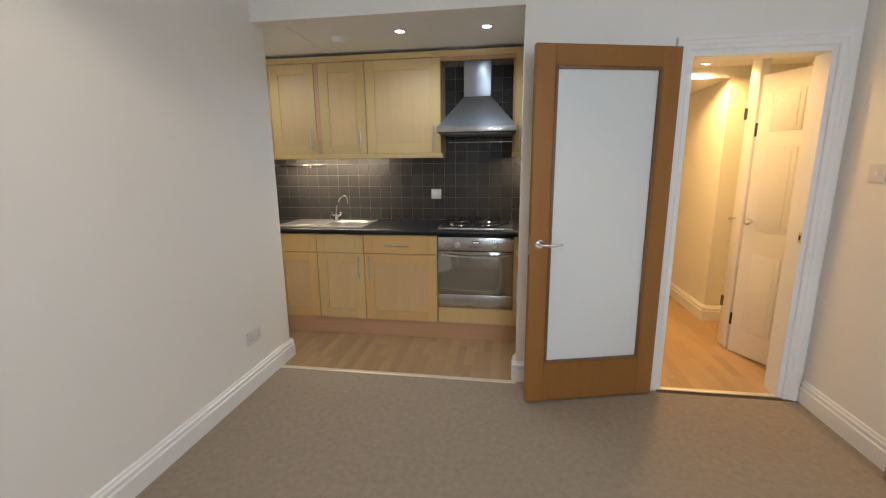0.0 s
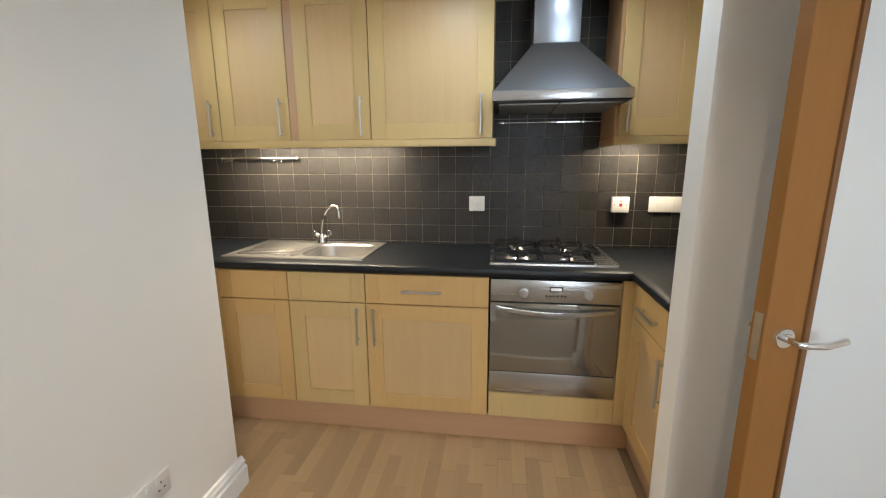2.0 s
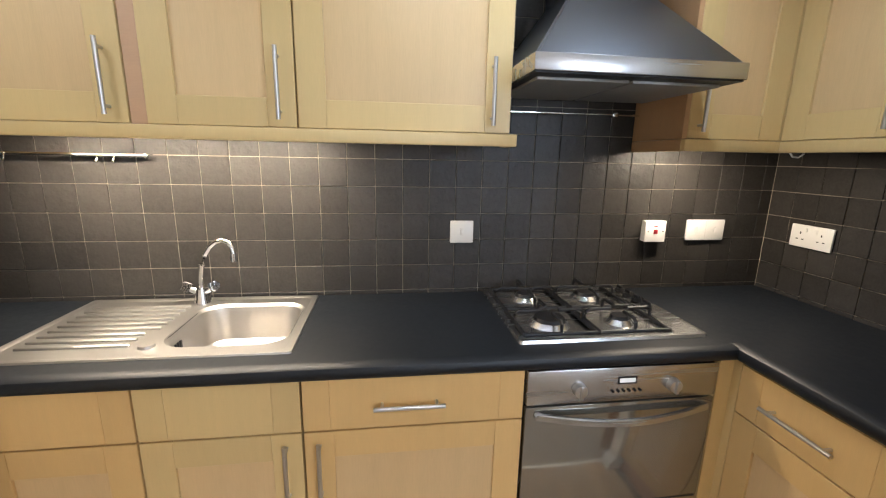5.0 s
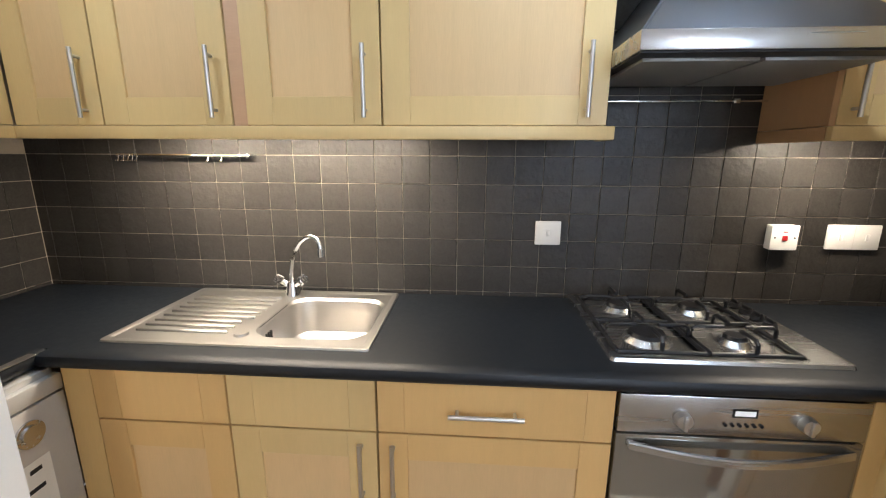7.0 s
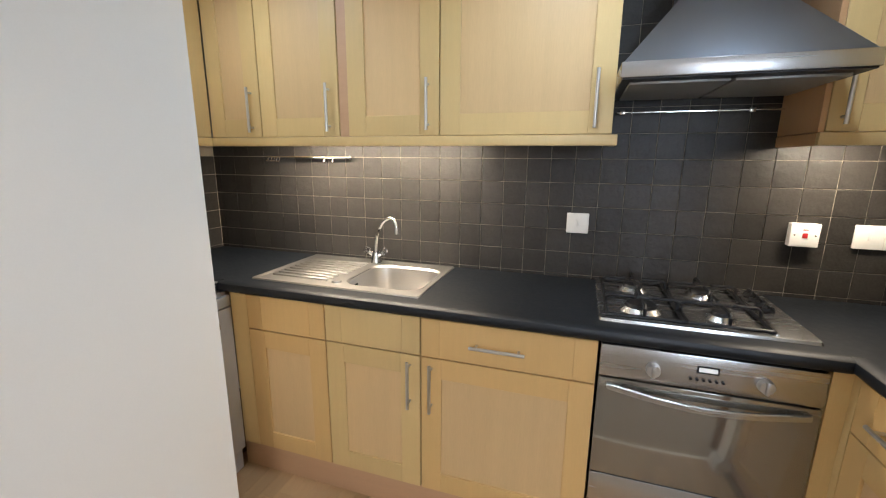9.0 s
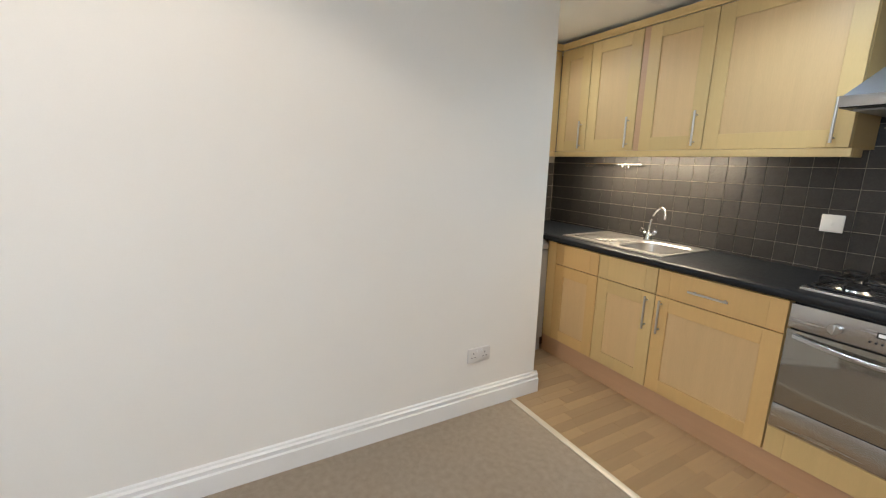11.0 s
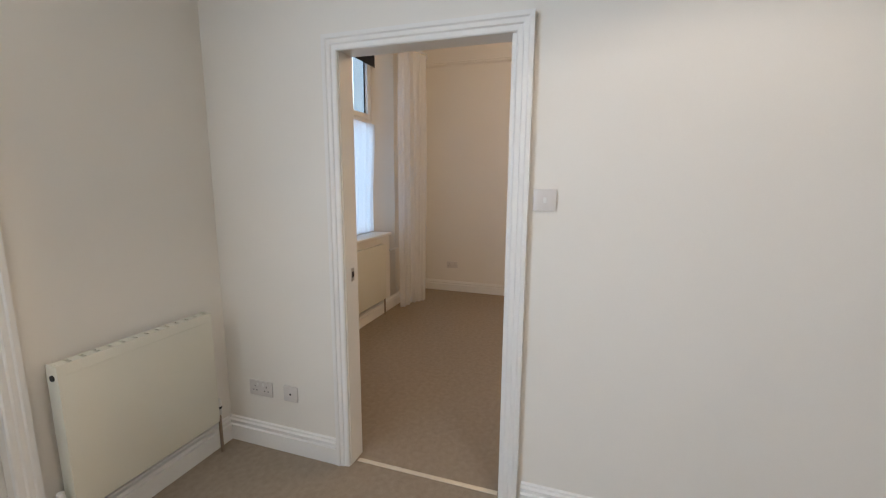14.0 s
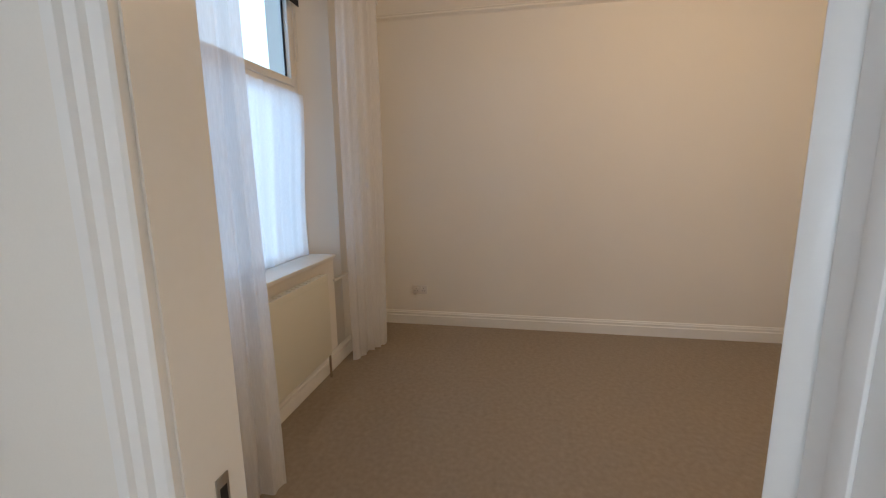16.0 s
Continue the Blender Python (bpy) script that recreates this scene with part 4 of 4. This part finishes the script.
# ---- radiators ----
def radiator(m, w, label, z0=0.20, z1=0.80):
    r = thing("radiator", m, label, "radiator", "radiators")
    part("front_panel", box(0, w, -0.10, -0.088, z0, z1, 0.005), M_RADIATOR, r)
    part("back_panel", box(0.005, w - 0.005, -0.045, -0.033, z0, z1 - 0.005, 0.004), M_RADIATOR, r)
    part("side_cover", box(-0.002, 0.006, -0.099, -0.035, z0 + 0.02, z1 - 0.002, 0.002), M_RADIATOR, r)
    part("side_cover", box(w - 0.006, w + 0.002, -0.099, -0.035, z0 + 0.02, z1 - 0.002, 0.002), M_RADIATOR, r)
    g = bmesh.new()
    n = int(w / 0.05)
    for i in range(n):
        bx(g, 0.01 + i * (w - 0.02) / n, 0.01 + (i + 0.72) * (w - 0.02) / n, -0.086, -0.047, z1 - 0.008, z1 - 0.004)
    part("top_grille", g, M_RADIATOR, r)
    part("seam", box(0.02, w - 0.02, -0.1015, -0.0995, z1 - 0.045, z1 - 0.041), M_RADIATOR, r)
    part("bleed_cap", rod((-0.006, -0.07, z1 - 0.05), (0.002, -0.07, z1 - 0.05), 0.012, seg=12), M_DARK, r)
    for x, s in ((-0.03, 1), (w + 0.03, -1)):
        v = part("valve", rod((x, -0.066, z0 + 0.02), (x, -0.066, z0 + 0.055), 0.012, seg=14), M_NICKEL, r)
        part("tail", rod((x, -0.066, z0 + 0.035), (x + s * 0.035, -0.066, z0 + 0.035), 0.010, seg=12), M_NICKEL, v)
        part("collar", rod((x, -0.066, z0 + 0.055), (x, -0.066, z0 + 0.068), 0.015, seg=14), M_DARK, v)
        part("cap", rod((x, -0.066, z0 + 0.068), (x, -0.066, z0 + 0.105), 0.015, 0.012, seg=14), M_PLASTIC, v)
        part("pipe", rod((x, -0.066, 0), (x, -0.066, z0 + 0.02), 0.0085, seg=12), M_COPPER, r)
    part("bracket", box(w * 0.25, w * 0.25 + 0.02, -0.034, -0.001, z0 + 0.1, z1 - 0.1), M_RADIATOR, r)
    part("bracket", box(w * 0.75, w * 0.75 + 0.02, -0.034, -0.001, z0 + 0.1, z1 - 0.1), M_RADIATOR, r)
    return r


radiator(pose(-0.625, SY, 0, 0, 0, 180), 0.655, "cream flat-panel radiator with exposed pipes")
radiator(pose(-2.60, BS - 0.004, 0, 0, 0, 180), 1.10, "cream flat-panel radiator below the bedroom window")
pp = thing("heating_pipe", pose(1.865, 1.94, 0), "bare heating pipe rising by the skirting", "pipe")
part("pipe", rod((0, 0, 0), (0, 0, 0.16), 0.0085, seg=12), M_COPPER, pp)
part("valve", rod((0, 0, 0.16), (0, 0, 0.21), 0.013, seg=14), M_NICKEL, pp)
part("tail", rod((0, 0, 0.185), (0.064, 0, 0.185), 0.009, seg=12), M_NICKEL, pp)


# ---- bedroom window and curtains ----
wi = tagged(structure("window_1", box(WX0 + 0.0, WX0 + 0.06, WY - 0.03, WY + 0.03, 0.86, 2.98, 0.004), M_PLASTIC, "white plastic-framed window with a top light", "window"))
part("frame", box(WX1 - 0.06, WX1, WY - 0.03, WY + 0.03, 0.86, 2.98, 0.004), M_PLASTIC, wi)
part("frame", box(WX0 + 0.06, WX1 - 0.06, WY - 0.03, WY + 0.03, 0.86, 0.93, 0.004), M_PLASTIC, wi)
part("frame", box(WX0 + 0.06, WX1 - 0.06, WY - 0.03, WY + 0.03, 2.92, 2.98, 0.004), M_PLASTIC, wi)
part("transom", box(WX0 + 0.06, WX1 - 0.06, WY - 0.035, WY + 0.035, 2.05, 2.12, 0.004), M_PLASTIC, wi)
for x0, x1, z0, z1 in ((WX0 + 0.06, WX1 - 0.06, 2.12, 2.92),):
    part("sash", box(x0, x0 + 0.05, WY - 0.02, WY + 0.045, z0, z1, 0.004), M_PLASTIC, wi)
    part("sash", box(x1 - 0.05, x1, WY - 0.02, WY + 0.045, z0, z1, 0.004), M_PLASTIC, wi)
    part("sash", box(x0 + 0.05, x1 - 0.05, WY - 0.02, WY + 0.045, z0, z0 + 0.05, 0.004), M_PLASTIC, wi)
    part("gasket", box(x0 + 0.05, x0 + 0.062, WY + 0.005, WY + 0.014, z0 + 0.05, z1), M_BLACK, wi, "dark rubber gasket")
for z0, z1 in ((0.93, 2.05), (2.17, 2.92)):
    p = part("pane", box(WX0 + 0.06, WX1 - 0.06, WY - 0.004, WY + 0.004, z0, z1), M_PANE, wi)
    p.visible_shadow = False
b = box(WX0 + 0.002, WX1 - 0.002, WY + 0.036, BS + 0.03, 0.860, 0.886, 0.006)
structure("window_sill", b, M_TRIM, "white painted window sill board", "window sill")
b = box(FAR + 0.03, WX0 + 0.03, BS, BS + 0.02, 0.672, 0.692, 0.004)
structure("trim_wall_ledge", b, M_TRIM, "narrow white ledge beside the window", "ledge")
bl = thing("roller_blind", pose(-3.225, WY + 0.08, 2.93), "black roller blind, mostly rolled up", "blind")
part("roll", rod((-0.74, 0, 0), (0.74, 0, 0), 0.028, seg=20), M_BLIND, bl)
part("fabric", box(-0.72, 0.72, 0.024, 0.027, -0.28, 0.0), M_BLIND, bl)
cd = thing("blind_cord", pose(WX0 + 0.035, WY + 0.055, 2.30), "white looped blind cord", "cord")
part("loop", tube(bmesh.new(), [(-0.014, 0, 0.60), (-0.014, 0, 0.03), (-0.008, 0, 0.006), (0, 0, 0), (0.008, 0, 0.006), (0.014, 0, 0.03), (0.014, 0, 0.60)], 0.004, 8), M_PLASTIC, cd)


def drape(name, p0, p1, z0, z1, folds, amp, mat, label, category, thick=0.002, seed=1, flare=0.0):
    """Hanging cloth in soft uneven folds between p0 and p1."""
    rnd = random.Random(seed)
    p0, p1 = Vector((*p0, 0)), Vector((*p1, 0))
    along = p1 - p0
    side = Vector((-along.y, along.x, 0)).normalized()
    ph = [rnd.uniform(0, 6.28) for _ in range(4)]
    cols, rows = folds * 12, 24
    bm = bmesh.new()
    grid = []
    for j in range(rows + 1):
        v = j / rows
        z = z0 + (z1 - z0) * v
        line = []
        for i in range(cols + 1):
            u = i / cols
            w = math.sin(2 * math.pi * folds * u + ph[0] + 0.5 * math.sin(3 * v + ph[1])) + 0.4 * math.sin(2 * math.pi * folds * 1.7 * u + ph[2] + 2 * v)
            a = amp * (0.55 + 0.45 * (1 - v)) * (0.7 + 0.3 * math.sin(7 * u + ph[3]))
            uu = 0.5 + (u - 0.5) * (1 + flare * (1 - v) - 0.06 * math.sin(4 * v + ph[2]))
            q = p0 + along * uu + side * (w * a)
            line.append(bm.verts.new((q.x, q.y, z + (0.008 * math.sin(9 * u + ph[1]) if j == 0 else 0))))
        grid.append(line)
    for a, c in zip(grid, grid[1:]):
        for i in range(cols):
            bm.faces.new((a[i], a[i + 1], c[i + 1], c[i]))
    ob = thing(name, pose(0, 0, 0), label, category, "curtains")
    part("cloth", bm, mat, ob)
    return ob


drape("voile_curtain", (-3.99, -1.59), (-4.43, -1.44), 0.015, 2.86, 5, 0.02, M_VOILE, "sheer white voile curtain hanging to the floor", "curtain", seed=3)
drape("voile_curtain", (-2.64, -1.38), (-2.20, -1.58), 0.015, 2.86, 5, 0.022, M_VOILE, "sheer white voile curtain hanging to the floor", "curtain", seed=5)
drape("net_curtain", (WX0 + 0.07, WY + 0.075), (WX1 - 0.07, WY + 0.075), 0.90, 2.07, 12, 0.016, M_NET, "white net curtain over the lower window", "curtain", seed=8)
po = thing("curtain_pole", pose(-3.6, -1.72, 2.885), "white curtain track above the window", "curtain pole")
part("pole", tube(bmesh.new(), [(1.5, 0.10, 0), (1.3, 0.20, 0), (0.96, 0.33, 0), (0.4, 0.24, 0), (-0.4, 0.14, 0), (-0.83, 0.28, 0), (-1.0, 0.22, 0)], 0.011, 12), M_PLASTIC, po)
for x in (-0.98, 1.28):
    part("bracket", box(x - 0.01, x + 0.01, 0.0, 0.24, -0.012, 0.012), M_PLASTIC, po)


# ---- lamps ----
def downlight(m, label, lens, r=0.042):
    d = thing("recessed_downlight", m, label, "downlight", "downlights")
    b = bmesh.new()
    n = 32
    prof = [(r * 0.72, 0.0), (r * 0.8, -0.006), (r, -0.006), (r * 1.04, -0.001)]
    rg = [[b.verts.new((q * math.cos(2 * math.pi * k / n), q * math.sin(2 * math.pi * k / n), z)) for k in range(n)] for q, z in prof]
    loft(b, rg)
    bmesh.ops.recalc_face_normals(b, faces=b.faces)
    part("bezel", b, M_CHROME, d)
    part("lamp_face", rod((0, 0, -0.0025), (0, 0, -0.0005), r * 0.72, seg=24), lens, d)
    return d


# the fitting at -1.77 goes with the added fill spot
for sx in (-1.77, -0.59, 0.0):
    downlight(pose(sx, 3.0, KC), "small bright kitchen ceiling spotlight, the westmost one added as fill", M_LENS_COOL)
downlight(pose(1.69, 3.83, 2.18), "warm hall ceiling spotlight, the nearer one added as fill", M_LENS_WARM)
# hidden fitting of the added nearer hall spot
downlight(pose(1.3, 3.1, 2.18), "warm hall ceiling spotlight, the nearer one added as fill", M_LENS_WARM)
downlight(pose(-0.385, 0.84, HC), "living room ceiling spotlight, the southern one added as fill", M_LENS_WARM)
# fitting for the added fill spot, out of view
downlight(pose(0.3, -0.5, HC), "living room ceiling spotlight, the southern one added as fill", M_LENS_WARM)
sm = thing("smoke_alarm", pose(-1.05, 3.07, KC), "round white smoke alarm on the kitchen ceiling", "smoke alarm")
b = rod((0, 0, -0.035), (0, 0, -0.006), 0.042, 0.052, 32)
cy(b, (0, 0, -0.006), (0, 0, 0), 0.055, seg=32)
part("housing", b, M_PLASTIC, sm)
for x in (-1.42, 0.36):
    fx = thing("under_cabinet_light", pose(x, 3.55, 1.506), "slim light fitting below the wall cabinets", "light", "under cabinet lights")
    part("housing", box(-0.5 if x < 0 else -0.1, 0.5 if x < 0 else 0.1, -0.03, 0.03, -0.012, 0, 0.003), M_PLASTIC, fx)

cb = thing("cable", pose(0.66, 3.50, 1.47), "loose white cable loop below the pelmet", "cable")
part("loop", tube(bmesh.new(), [(-0.03, 0, 0.03), (-0.028, 0, 0.004), (-0.012, 0, -0.012), (0.012, 0, -0.014), (0.03, 0, -0.002), (0.034, 0, 0.03)], 0.003, 8), M_PLASTIC, cb)

# ---- living room window behind the walk ----
w2 = tagged(structure("window_2", box(0.53, 0.59, SY - 0.08, SY - 0.03, 0.95, 2.5, 0.004), M_PLASTIC, "white framed living room window", "window"))
part("frame", box(1.54, 1.6, SY - 0.08, SY - 0.03, 0.95, 2.5, 0.004), M_PLASTIC, w2)
part("frame", box(0.59, 1.54, SY - 0.08, SY - 0.03, 0.95, 1.01, 0.004), M_PLASTIC, w2)
part("frame", box(0.59, 1.54, SY - 0.08, SY - 0.03, 2.44, 2.5, 0.004), M_PLASTIC, w2)
p = part("pane", box(0.59, 1.54, SY - 0.06, SY - 0.052, 1.01, 2.44), M_PANE, w2)
p.visible_shadow = False
# outside
structure("ground", box(-80, 80, -80, 80, -0.3, -0.2), M_STONE, "pale paved ground outside", "ground")
structure("neighbour_wall", box(-11, -5.6, -6.4, -6.0, -0.2, 7), M_STONE, "pale rendered wall of the house opposite", "building")

# ---- small pieces: tiles and laminate strips ----
PITCH, TX, TZ = 0.0998, -0.601, 1.024
tb = bmesh.new()
bx(tb, -0.0486, 0.0486, -0.0018, 0.004, -0.0486, 0.0486, 0.001, 1)
TILE = mesh_of(tb, "tile", M_TILE)
rt = random.Random(4)


def tile(parent, m, cut=None):
    ob = new("tile", TILE if cut is None else cut)
    ob.parent = parent
    ob.matrix_basis = m @ pose(0, rt.uniform(-0.0006, 0.0006), 0, rt.uniform(-0.4, 0.4), rt.choice((0, 90, 180, 270)), rt.uniform(-0.4, 0.4))


def tile_rows(x):
    return 13 if -0.44 < x < 0.25 else 6


for i in range(-19, 15):
    x = TX + (i + 0.5) * PITCH
    if x - PITCH / 2 < KW - 0.09 or x + PITCH / 2 > KE + 0.11:
        continue
    for j in range(-1, tile_rows(x)):
        tile(wall_kb, pose(x, KB + 0.003, TZ - PITCH / 2 + j * PITCH))
for k in range(10):
    y = KB - 0.054 - k * PITCH
    for j in range(-1, 6):
        tile(wall_ke, pose(KE + 0.003, y, TZ - PITCH / 2 + j * PITCH, 0, 0, -90))
        if j < 5:
            tile(wall_kw, pose(KW - 0.003, y, TZ - PITCH / 2 + j * PITCH, 0, 0, 90))

STRIPS = []
for k in range(4):
    L = (0.24, 0.31, 0.38, 0.45)[k]
    STRIPS.append((L, mesh_of(box(-0.0322, 0.0322, 0.0004, L - 0.0004, -0.006, 0.0, 0.0006, 1), "laminate_strip", M_LAMINATE)))


def strips(parent, x0, x1, y0, y1, seed):
    r = random.Random(seed)
    x = x0 + 0.0325
    while x + 0.0325 <= x1 + 0.001:
        y = y0 - r.uniform(0, 0.3)
        while y < y1:
            L, me = STRIPS[r.randrange(4)]
            a, e = max(y, y0), min(y + L, y1)
            if e - a > 0.02:
                ob = new("laminate_strip", me)
                ob.parent = parent
                ob.matrix_basis = Matrix.Translation((x, a, 0)) @ Matrix.Diagonal((1, (e - a) / L, 1, 1))
            y += L
        x += 0.065


strips(floor_k, -1.95, 0.31, 2.59, 3.29, 11)
strips(floor_h, 0.97, 2.5, 2.63, 4.7, 12)
